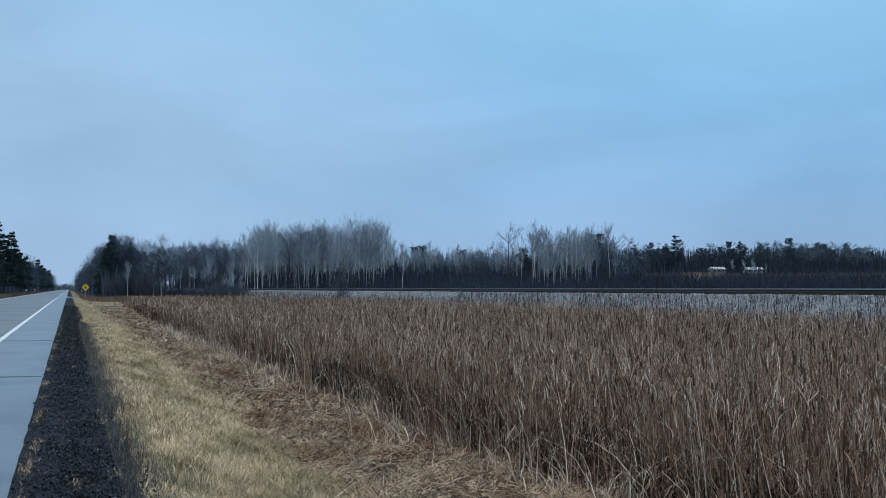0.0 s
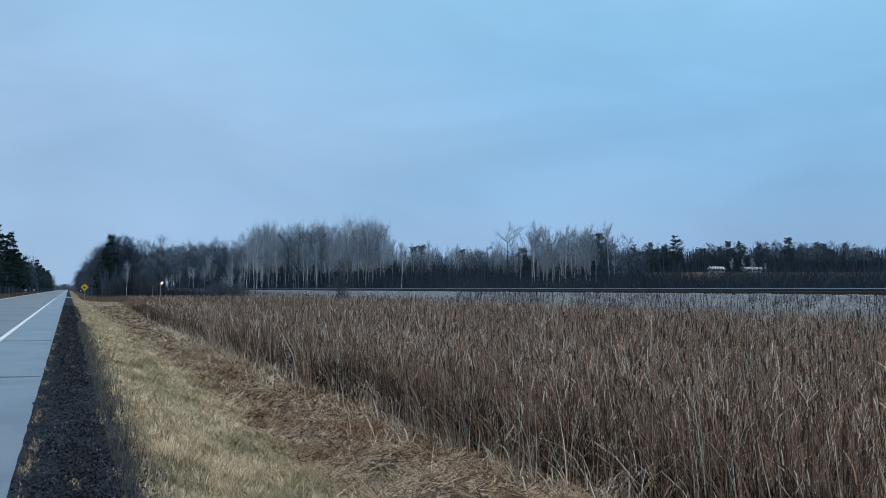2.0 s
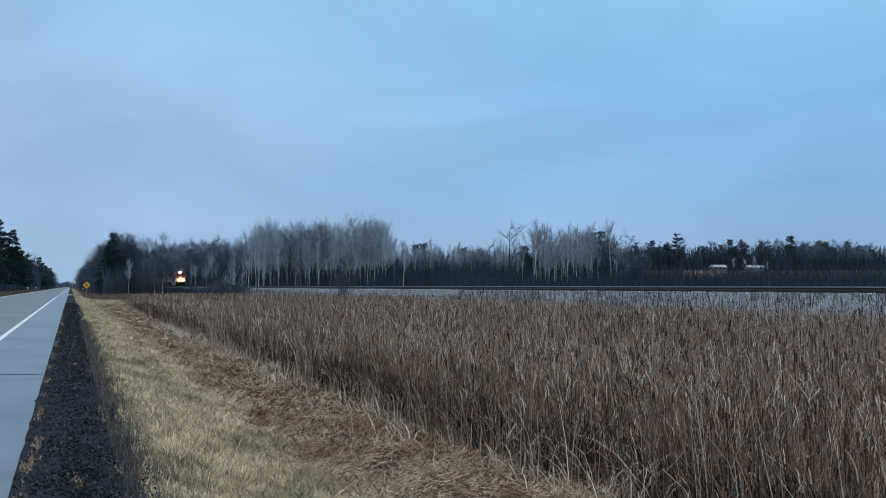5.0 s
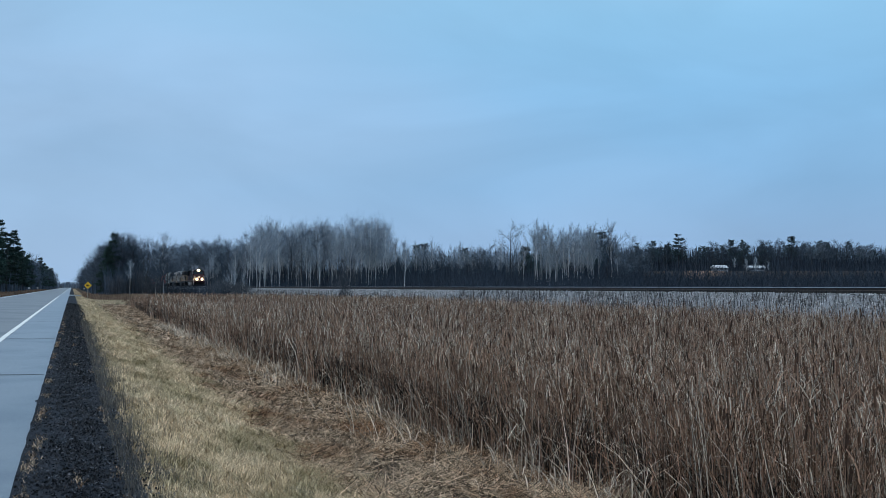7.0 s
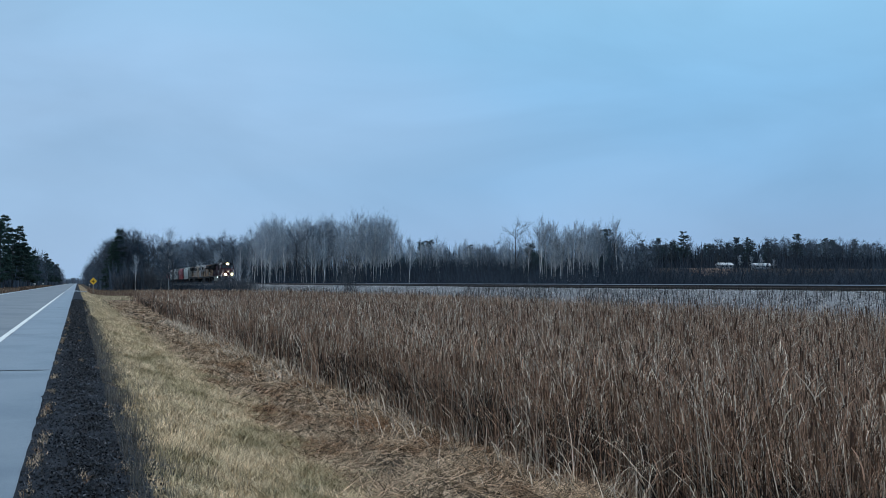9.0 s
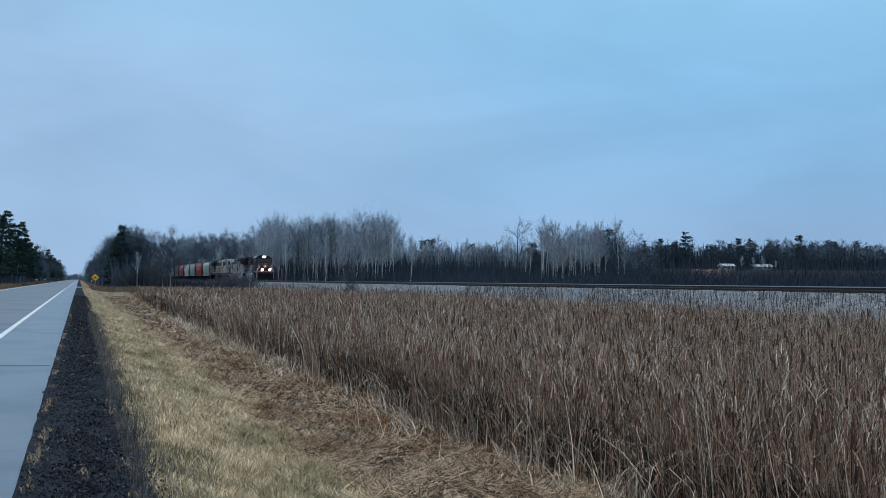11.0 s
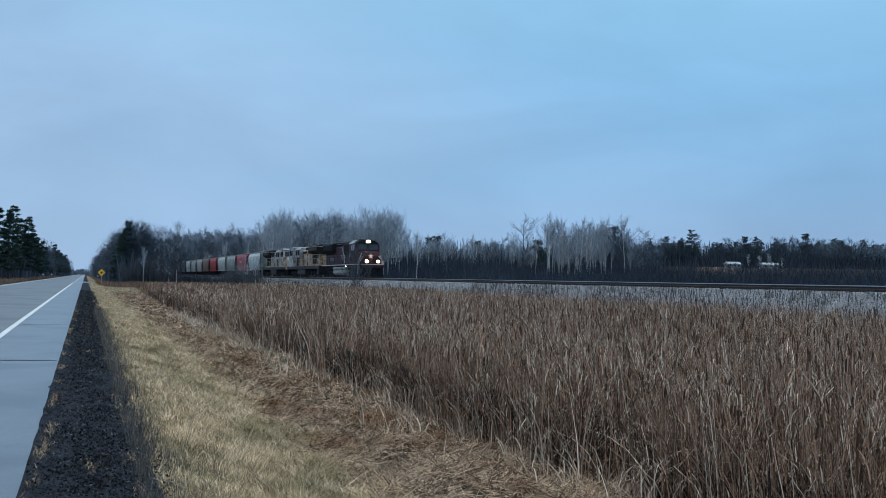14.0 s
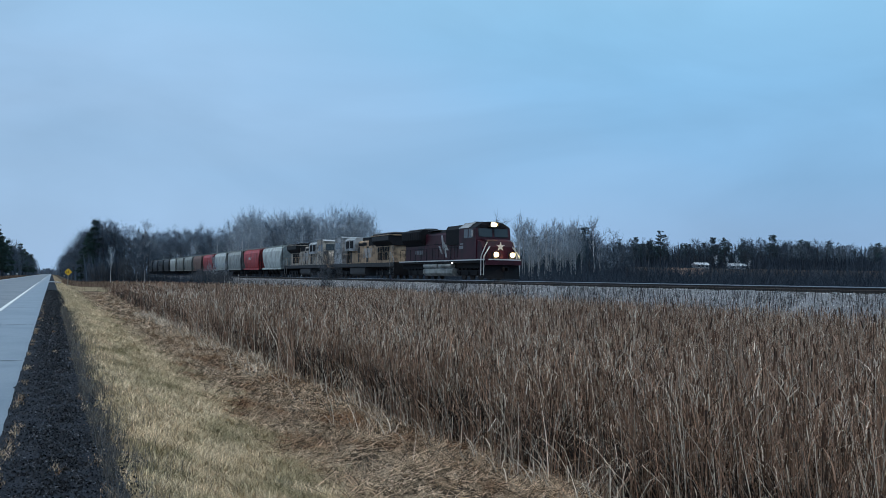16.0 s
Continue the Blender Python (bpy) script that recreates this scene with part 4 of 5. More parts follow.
def far_woods():
    rng = np.random.default_rng(31)

    def mass(n, u0, u1, d0, d1, h0, h1, w, spread=0.12):
        p = []
        h = rng.uniform(h0, h1, n)
        uu, dd = rng.uniform(u0, u1, n), rng.uniform(d0, d1, n)
        xy = np.array([spot(a, b) for a, b in zip(uu, dd)])
        p = np.stack([xy[:, 0], xy[:, 1], terrain(xy[:, 0], xy[:, 1])], 1)
        off = xy[:, 0] > 38.5
        p, h, n = p[off], h[off], int(off.sum())
        return ribbons(p, h, rng.normal(0, spread, (n, 2)) * h[:, None], np.full(n, w) * rng.uniform(0.5, 1.5, n), 2, 0.0, rng, 0.2)

    stuff("far_wood", [mass(2400, -0.27, -0.08, 390, 450, 4, 10.0, 0.5, 0.04), mass(4200, -0.08, 0.17, 390, 450, 7, 17.5, 0.4, 0.04), mass(4200, 0.15, 0.52, 390, 450, 5, 12.0, 0.5, 0.04)], M_HAZEWOOD, "far dark mixed wood along the horizon, blue haze put into its colour", "woods")
    # dark bluish stems, coloured to deepen the shadowed lower half of the groves
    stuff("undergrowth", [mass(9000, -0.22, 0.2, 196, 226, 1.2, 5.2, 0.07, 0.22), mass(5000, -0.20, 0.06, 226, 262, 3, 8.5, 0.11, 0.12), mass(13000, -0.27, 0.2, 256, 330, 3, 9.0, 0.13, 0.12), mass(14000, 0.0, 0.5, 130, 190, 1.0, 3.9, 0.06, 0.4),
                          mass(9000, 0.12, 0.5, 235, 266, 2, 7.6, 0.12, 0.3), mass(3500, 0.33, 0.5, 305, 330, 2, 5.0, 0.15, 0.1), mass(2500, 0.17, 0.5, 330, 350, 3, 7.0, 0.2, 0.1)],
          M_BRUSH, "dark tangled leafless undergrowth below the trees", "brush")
    y = np.concatenate([rng.uniform(236, 320, 6500), rng.uniform(320, 1000, 2500)])
    n = len(y)
    x = np.where(y < 320, rng.uniform(7, 15.5, n), rng.uniform(6.5, 12, n))
    h = rng.uniform(2, 8, n)
    a = ribbons(np.stack([x, y, ground_z(x)], 1), h, rng.normal(0, 0.1, (n, 2)) * h[:, None], np.full(n, 0.16), 2, 0.0, rng)
    n = 3600
    y = rng.uniform(225, 640, n)
    x, h = rng.uniform(39, 58, n), rng.uniform(1.5, 6, n)
    a2 = ribbons(np.stack([x, y, ground_z(x)], 1), h, rng.normal(0, 0.1, (n, 2)) * h[:, None], np.full(n, 0.15), 2, 0.0, rng)
    n = 5000
    y = rng.uniform(255, 1100, n)
    x, h = rng.uniform(-26, -14, n), rng.uniform(2, 9, n)
    b = ribbons(np.stack([x, y, ground_z(x)], 1), h, rng.normal(0, 0.1, (n, 2)) * h[:, None], np.full(n, 0.25), 2, 0.0, rng)
    stuff("roadside_undergrowth", [a, a2, b], M_DTWIG, "dark leafless undergrowth of the roadside woods", "brush")
    n = 7000
    x, y, h = rng.uniform(24.6, 27.6, n), rng.uniform(168, 440, n), rng.uniform(1.3, 2.9, n)
    t = ribbons(np.stack([x, y, ground_z(x)], 1), h, rng.normal(0, 0.14, (n, 2)) * h[:, None], np.full(n, 0.07), 2, 0.0, rng)
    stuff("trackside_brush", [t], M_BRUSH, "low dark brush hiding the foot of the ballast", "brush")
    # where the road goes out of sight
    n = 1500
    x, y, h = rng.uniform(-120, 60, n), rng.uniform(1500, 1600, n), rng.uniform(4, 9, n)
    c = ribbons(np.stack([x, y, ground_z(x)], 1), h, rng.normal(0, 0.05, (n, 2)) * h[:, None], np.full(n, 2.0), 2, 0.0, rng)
    # haze over these trees is in their colour only
    stuff("distant_trees", [c], M_HAZE, "distant line of trees, haze put into its blue-grey colour", "woods")


far_woods()


def road_sign():
    o = new("road_sign")
    o.matrix_world = pose(2.35, 163, float(ground_z(2.35)), 0, 0, 3)
    s = 0.56
    Shape().box(-0.045, 0.045, -0.03, 0.03, 0, 2.6).ob("post", M_WOOD, o, "weathered wooden post")
    plate = Shape()
    d = [(0, 2.35 - s), (s, 2.35), (0, 2.35 + s), (-s, 2.35)]
    plate.along(d, -0.045, -0.038).ob("plate", M_SIGNY, o, "yellow diamond warning plate")
    Shape().box(-0.05, 0.05, -0.052, -0.047, 2.08, 2.62).box(-0.26, -0.05, -0.052, -0.047, 2.3, 2.4).ob("symbol", M_BLACK, o, "black side-road symbol")
    Shape().box(0.05, 0.24, -0.052, -0.047, 2.3, 2.4).box(-0.26, -0.18, -0.0525, -0.0475, 2.2, 2.5).ob("symbol", M_BLACK, o, "black arm of the symbol")
    tagged(o, "yellow diamond warning sign on a wooden post", "road sign")
    for i, (x, y) in enumerate(((-12.3, 330), (-12.6, 420), (5.2, 470))):
        p = new("marker_post")
        p.location = (x, y, float(ground_z(x)))
        Shape().box(-0.05, 0.05, -0.05, 0.05, 0, 1.3).ob("post", M_WOOD, p)
        Shape().box(-0.28, 0.28, -0.3, 0.3, 1.3, 1.75, 0.03).ob("box", M_WHITE, p, "white metal box")
        tagged(p, "white roadside mailbox on a short post", "mailbox", "mailboxes along the road")


road_sign()


def house(u, depth, w, d, h, turn):
    x, y = spot(u, depth)
    z = float(terrain(x, y))
    o = new("house")
    o.matrix_world = pose(x, y, z, 0, 0, turn)
    Shape().box(-w / 2, w / 2, -d / 2, d / 2, -0.6, h).ob("wall", M_SIDING, o, "white siding walls")
    r = Shape()
    r.across([(-d / 2 - 0.4, h - 0.1), (d / 2 + 0.4, h - 0.1), (0, h + d * 0.2)], -w / 2 - 0.3, w / 2 + 0.3)
    r.ob("roof", M_ROOF, o, "pale low-pitched metal roof")
    for i in range(3):
        a = -w / 2 + w * (i + 0.5) / 3
        Shape().box(a - 0.35, a + 0.35, -d / 2 - 0.04, -d / 2 + 0.02, 0.4, h - 0.2).ob("window", M_GLASS, o, "dark window")
    return tagged(o, "low white house with a pale roof among trees", "house", "houses behind the trees")


house(0.277, 304, 3.9, 3.4, 1.15, -12)
house(0.314, 306, 4.6, 3.4, 1.0, -20)
house(0.175, 292, 4.0, 3.4, 1.1, -15)


# ---- the train ----
SPEED, LAMP_Y0 = 22.59, 431.9


def wheelset(parent, y, r=0.50):
    o = new("wheelset")
    o.parent = parent
    o.location = (0, y, r)
    v = Shape()
    v.rod((-0.75, 0, 0), (0.75, 0, 0), 0.08, sides=8)
    v.ob("axle", M_BLACK, o)
    for s in (-1, 1):
        w = Shape().rod((s * 0.68, 0, 0), (s * 0.79, 0, 0), r - 0.003, sides=20).rod((s * 0.79, 0, 0), (s * 0.815, 0, 0), 0.16, sides=10)
        w.ob("wheel", M_RAIL, o, smooth=False)
    return o


def truck(parent, ys, name="truck"):
    """A side-framed truck over axles at ys; the wheelsets turn as parts of the vehicle."""
    y0, y1 = min(ys) - 0.75, max(ys) + 0.75
    s = Shape()
    for k in (-1, 1):
        a, b = sorted((k * 0.92, k * 1.10))
        mid = (y0 + y1) / 2
        s.across([(y0, 0.62), (y0 + 0.3, 0.42), (mid - 0.5, 0.36), (mid + 0.5, 0.36), (y1 - 0.3, 0.42), (y1, 0.62), (y1 - 0.1, 0.82), (y0 + 0.1, 0.82)], a, b)
        for y in ys:
            p, q = sorted((k * 1.10, k * 1.20))
            s.box(p, q, y - 0.17, y + 0.17, 0.36, 0.70, 0.03)
            s.rod((k * 1.0, y - 0.42, 0.7), (k * 1.0, y - 0.42, 0.98), 0.10)
            s.rod((k * 1.0, y + 0.42, 0.7), (k * 1.0, y + 0.42, 0.98), 0.10)
    s.box(-0.95, 0.95, (y0 + y1) / 2 - 0.3, (y0 + y1) / 2 + 0.3, 0.5, 0.9)
    s.ob(name, M_BLACK, parent, "black cast steel truck frame")
    return [wheelset(parent, y) for y in ys]


def railing(parent, side, y0, y1, z0, n, mat=None, name="handrail"):
    s = Shape()
    for i in range(n):
        y = y0 + (y1 - y0) * i / (n - 1)
        s.rod((side, y, z0), (side, y, z0 + 1.05), 0.018, sides=5)
    s.rod((side, y0, z0 + 1.05), (side, y1, z0 + 1.05), 0.02, sides=5)
    s.ob(name, mat or M_BLACK, parent)


def coupler(parent, y, way):
    Shape().box(-0.14, 0.14, min(y, y + 0.75 * way), max(y, y + 0.75 * way), 0.76, 1.0, 0.03).box(-0.2, 0.2, min(y, y + 0.25 * way), max(y, y + 0.25 * way), 0.72, 1.05, 0.05) \
        .ob("coupler", M_BLACK, parent)


def fan(parent, x, y, z, r=0.62):
    Shape().rod((x, y, z), (x, y, z + 0.12), r, sides=16).ob("roof_fan", M_BLACK, parent)


def lead_engine():
    """The maroon road engine; its front coupler is at y = 0, the rail heads at z = 0."""
    o = new("lead_locomotive")
    L = 21.4
    f, r = 0.45, L - 0.8   # platform ends
    wheels = truck(o, (3.0, 4.7, 6.4)) + truck(o, (L - 6.4, L - 4.7, L - 3.0))
    Shape().box(-1.5, 1.5, f, r, 1.38, 1.62, 0.05).box(-1.1, 1.1, f + 0.6, r, 0.95, 1.38).ob("frame", M_BLACK, o, "black side sill")
    for k in (-1, 1):
        a, b = sorted((k * 1.503, k * 1.515))
        Shape().box(a, b, f + 0.2, r, 1.55, 1.64).ob("sill_stripe", M_WHITE, o, "thin white stripe along the sill")
    tank = Shape().along([(-1.45, 0.55), (-1.2, 0.32), (1.2, 0.32), (1.45, 0.55), (1.45, 0.85), (1.3, 0.98), (-1.3, 0.98), (-1.45, 0.85)], 7.35, 14.2)
    tank.ob("fuel_tank", M_TANK, o, "dull grey fuel tank")
    for k in (-1, 1):
        Shape().rod((k * 1.33, 7.4, 1.17), (k * 1.33, 10.5, 1.17), 0.19, sides=12).ob("air_reservoir", M_TANK, o, "pale grey air tank", True)
        Shape().rod((k * 1.33, 10.9, 1.17), (k * 1.33, 14.1, 1.17), 0.19, sides=12).ob("air_reservoir", M_TANK, o, "pale grey air tank", True)
    # long hood
    hood = Shape().along([(-0.98, 1.62), (0.98, 1.62), (0.98, 3.85), (0.86, 4.05), (-0.86, 4.05), (-0.98, 3.85)], 6.4, 20.2)
    hood.ob("long_hood", M_MAROON, o, "maroon long hood")
    for k in (-1, 1):
        for i in range(13):
            y = 7.3 + i * 0.72
            a, b = sorted((k * 0.98, k * 1.0))
            Shape().box(a, b, y, y + 0.64, 1.75, 3.3).ob("hood_door", M_MAROON, o)
    # flared radiator at the back
    rad = Shape().along([(-0.99, 3.0), (-1.5, 3.55), (-1.52, 4.28), (-1.2, 4.46), (1.2, 4.46), (1.52, 4.28), (1.5, 3.55), (0.99, 3.0)], 14.9, 20.0)
    rad.ob("radiator", M_BLACK, o, "black flared radiator section")
    for k in (-1, 1):
        for i in range(8):
            a, b = sorted((k * 1.50, k * 1.54))
            Shape().box(a, b, 15.1 + i * 0.6, 15.5 + i * 0.6, 3.6, 4.2).ob("radiator_grille", M_BLACK, o)
    # sky reflection on the wet radiator roof, put in as a pale panel
    Shape().box(-1.3, 1.3, 15.2, 18.6, 4.462, 4.51, 0.1).ob("radiator_roof", M_SILVER, o, "radiator roof panel, wet sky sheen put into its pale colour")
    dyn = Shape().along([(-1.26, 2.9), (-1.34, 4.15), (-1.1, 4.48), (1.1, 4.48), (1.34, 4.15), (1.26, 2.9)], 5.95, 9.2)
    dyn.ob("brake_box", M_BLACK, o, "black dynamic brake box")
    Shape().along([(-0.9, 4.05), (0.9, 4.05), (0.6, 4.28), (-0.6, 4.28)], 9.3, 14.7).ob("roof_hatch", M_BLACK, o)
    # another painted sheen, on the middle of the hood roof
    Shape().box(-1.0, -0.25, 11.8, 14.4, 4.285, 4.31).ob("sheen_panel", M_SILVER, o, "pale panel standing for sky sheen on the wet hood roof")
    Shape().box(-0.35, 0.35, 10.6, 11.5, 4.28, 4.52, 0.06).ob("exhaust", M_BLACK, o)
    for y in (16.2, 17.6, 19.0):
        fan(o, 0, y, 4.5, 0.6)
    # cab and nose
    cab = Shape().across([(2.45, 1.62), (2.45, 3.25), (2.58, 4.12), (5.9, 4.12), (5.9, 1.62)], -1.48, 1.48)
    cab.ob("cab", M_MAROON, o, "maroon cab")
    roof = Shape().add([(-1.5, 2.56, 4.12), (1.5, 2.56, 4.12), (1.5, 5.95, 4.12), (-1.5, 5.95, 4.12), (-0.8, 2.66, 4.58), (0.8, 2.66, 4.58), (0.95, 5.9, 4.56), (-0.95, 5.9, 4.56)],
                       [(0, 1, 5, 4), (1, 2, 6, 5), (2, 3, 7, 6), (3, 0, 4, 7), (4, 5, 6, 7), (0, 3, 2, 1)])
    roof.ob("cab_roof", M_BLACK, o, "black cab roof with sloping sides")
    for k in (-1, 1):
        # the sloping wet side reflects sky; a pale panel paints that
        Shape().add([(k * 1.50, 3.9, 4.135), (k * 1.50, 5.9, 4.135), (k * 0.97, 5.85, 4.58), (k * 0.87, 3.9, 4.59), (k * 1.52, 3.9, 4.16), (k * 1.52, 5.9, 4.16), (k * 0.99, 5.85, 4.61), (k * 0.89, 3.9, 4.62)],
                    [(0, 1, 2, 3), (4, 5, 6, 7), (0, 1, 5, 4), (1, 2, 6, 5), (2, 3, 7, 6), (3, 0, 4, 7)]).ob("sheen_panel", M_GREY, o, "pale panel standing for sky sheen on the wet cab roof")
        Shape().box(min(k * 1.48, k * 1.62), max(k * 1.48, k * 1.62), 3.0, 3.1, 3.4, 3.95).ob("mirror", M_GREY, o, "pale wind deflector beside the window")
    nose = Shape().across([(1.15, 1.62), (1.12, 2.6), (1.35, 3.05), (1.8, 3.22), (2.5, 3.25), (2.5, 1.62)], -1.05, 1.05)
    nose.across([(1.45, 1.62), (1.45, 2.55), (1.65, 2.95), (2.5, 3.15), (2.5, 1.62)], -1.4, 1.4)
    nose.ob("nose", M_MAROON, o, "maroon low nose")
    for k in (-1, 1):
        a, b = sorted((k * 0.1, k * 1.25))
        w = Shape().add([(a, 2.43, 3.42), (b, 2.43, 3.42), (b, 2.545, 4.08), (a, 2.545, 4.08), (a, 2.5, 3.42), (b, 2.5, 3.42), (b, 2.61, 4.08), (a, 2.61, 4.08)],
                        [(0, 1, 2, 3), (4, 5, 6, 7), (0, 1, 5, 4), (2, 3, 7, 6), (0, 3, 7, 4), (1, 2, 6, 5)])
        w.ob("windshield", M_GLASS, o, "dark windshield pane")
        a, b = sorted((k * 1.475, k * 1.50))
        Shape().box(a, b, 3.1, 3.9, 3.35, 4.05).ob("side_window", M_GLASS, o, "dark cab side window")
        Shape().box(a, b, 4.05, 4.85, 3.35, 4.05).ob("side_window", M_GLASS, o, "dark cab side window")
        Shape().box(a, b, 5.0, 5.8, 2.5, 2.75).box(a, b, 5.0, 5.6, 2.85, 2.95).ob("cab_lettering", M_SILVER, o, "pale unreadable lettering bars")
    hl = Shape().box(-0.5, 0.5, 2.42, 2.85, 4.16, 4.6, 0.04)
    case = hl.ob("headlight_case", M_BLACK, o)
    # plates added around the lamps to block their light from the nose
    Shape().box(-0.34, 0.34, 2.2, 2.43, 4.195, 4.22).box(-0.34, -0.31, 2.25, 2.43, 4.22, 4.55).box(0.31, 0.34, 2.25, 2.43, 4.22, 4.55).ob("lamp_shield", M_BLACK, case, "added black shield keeping lamp light off the nose")
    for x in (-0.10, 0.10):
        Shape().rod((x, 2.41, 4.38), (x, 2.33, 4.38), 0.13, 0.14, 14).ob("headlight", M_LAMP, case, "glowing warm headlight")
    for x in (-0.70, 0.70):
        d = Shape().box(x - 0.2, x + 0.2, 0.42, 0.8, 1.68, 2.18, 0.04).ob("ditch_light_case", M_BLACK, o)
        Shape().rod((x, 0.41, 1.98), (x, 0.32, 1.98), 0.155, 0.165, 14).ob("ditch_light", M_LAMP, d, "glowing warm ditch light")
    for x in (-0.85, 0.85):
        Shape().box(x - 0.26, x + 0.26, 2.46, 2.7, 4.13, 4.36).ob("number_board", M_BLACK, o, "dark number board")
    star = []
    for i in range(10):
        rr = 0.38 if i % 2 == 0 else 0.14
        star.append((rr * math.sin(i * math.pi / 5), 2.62 + rr * math.cos(i * math.pi / 5)))
    Shape().along(star, 1.085, 1.105).ob("star", M_WHITE, o, "white five-pointed star on the nose")
    # front: pilot, steps, handrails
    Shape().box(-1.5, 1.5, 0.3, 1.15, 1.2, 1.66, 0.12).ob("pilot", M_MAROON, o, "maroon front pilot")
    Shape().box(-1.38, 1.38, 0.285, 0.297, 1.56, 1.64).ob("pilot_stripe", M_WHITE, o, "white stripe across the pilot")
    plow = Shape().add([(-1.5, 0.75, 0.15), (0, 0.2, 0.15), (1.5, 0.75, 0.15), (-1.5, 0.85, 1.2), (0, 0.55, 1.2), (1.5, 0.85, 1.2),
                        (-1.5, 1.0, 0.15), (1.5, 1.0, 0.15), (-1.5, 1.0, 1.2), (1.5, 1.0, 1.2)],
                       [(0, 1, 4, 3), (1, 2, 5, 4), (0, 3, 8, 6), (2, 7, 9, 5), (6, 8, 9, 7), (0, 6, 7, 2, 1), (3, 4, 5, 9, 8)])
    plow.ob("snow_plow", M_BLACK, o, "black snow plow")
    coupler(o, 0.0, 1)
    coupler(o, L, -1)
    for k in (-1, 1):
        for i in range(4):
            a, b = sorted((k * 1.05, k * 1.52))
            Shape().box(a, b, 1.15, 1.75, 0.35 + i * 0.32, 0.39 + i * 0.32).ob("front_step", M_BLACK, o)
        for y, top in ((0.85, (0.95, 0.98, 2.62)), (1.38, (1.12, 1.12, 2.95))):
            Shape().rod((k * 1.5, y, 0.40), (k * 1.5, y, 1.85), 0.042, sides=6).rod((k * 1.5, y, 1.85), (k * top[0], top[1], top[2]), 0.042, sides=6) \
                .ob("grab_rail", M_WHITE, o, "white diagonal grab rail")
        railing(o, k * 1.46, 6.3, r - 0.2, 1.62, 11)
        a, b = sorted((k * 1.001, k * 1.006))
        # pale emblem strokes on the hood side
        e = Shape()
        for y0, z0, y1, z1, w in ((9.6, 1.9, 10.3, 3.2, 0.42), (10.3, 2.6, 10.7, 3.8, 0.4), (9.3, 2.5, 9.9, 3.0, 0.5), (10.6, 2.2, 11.3, 2.9, 0.4), (8.8, 2.9, 9.2, 3.75, 0.34)):
            e.across([(y0, z0), (y0 + w, z0), (y1 + w, z1), (y1, z1)], a, b)
        e.ob("emblem", M_GREY, o, "pale abstract emblem")
        t = Shape()
        for i in range(5):
            t.box(a, b, 15.6 + i * 0.42, 15.9 + i * 0.42, 2.25, 2.6)
        t.ob("hood_lettering", M_SILVER, o, "pale unreadable lettering bars")
        Shape().box(a, b, 6.4, 20.2, 3.02, 3.07).ob("hood_stripe", M_BLACK, o)
        Shape().rod((k * 1.5, 7.2, 1.4), (k * 1.53, 7.2, 1.4), 0.07, sides=10).ob("step_light", M_MARKER, o, "small white walkway light")
    Shape().box(-0.3, 0.3, 5.2, 5.7, 4.55, 4.75, 0.05).ob("air_horn", M_BLACK, o)
    return o, wheels, L


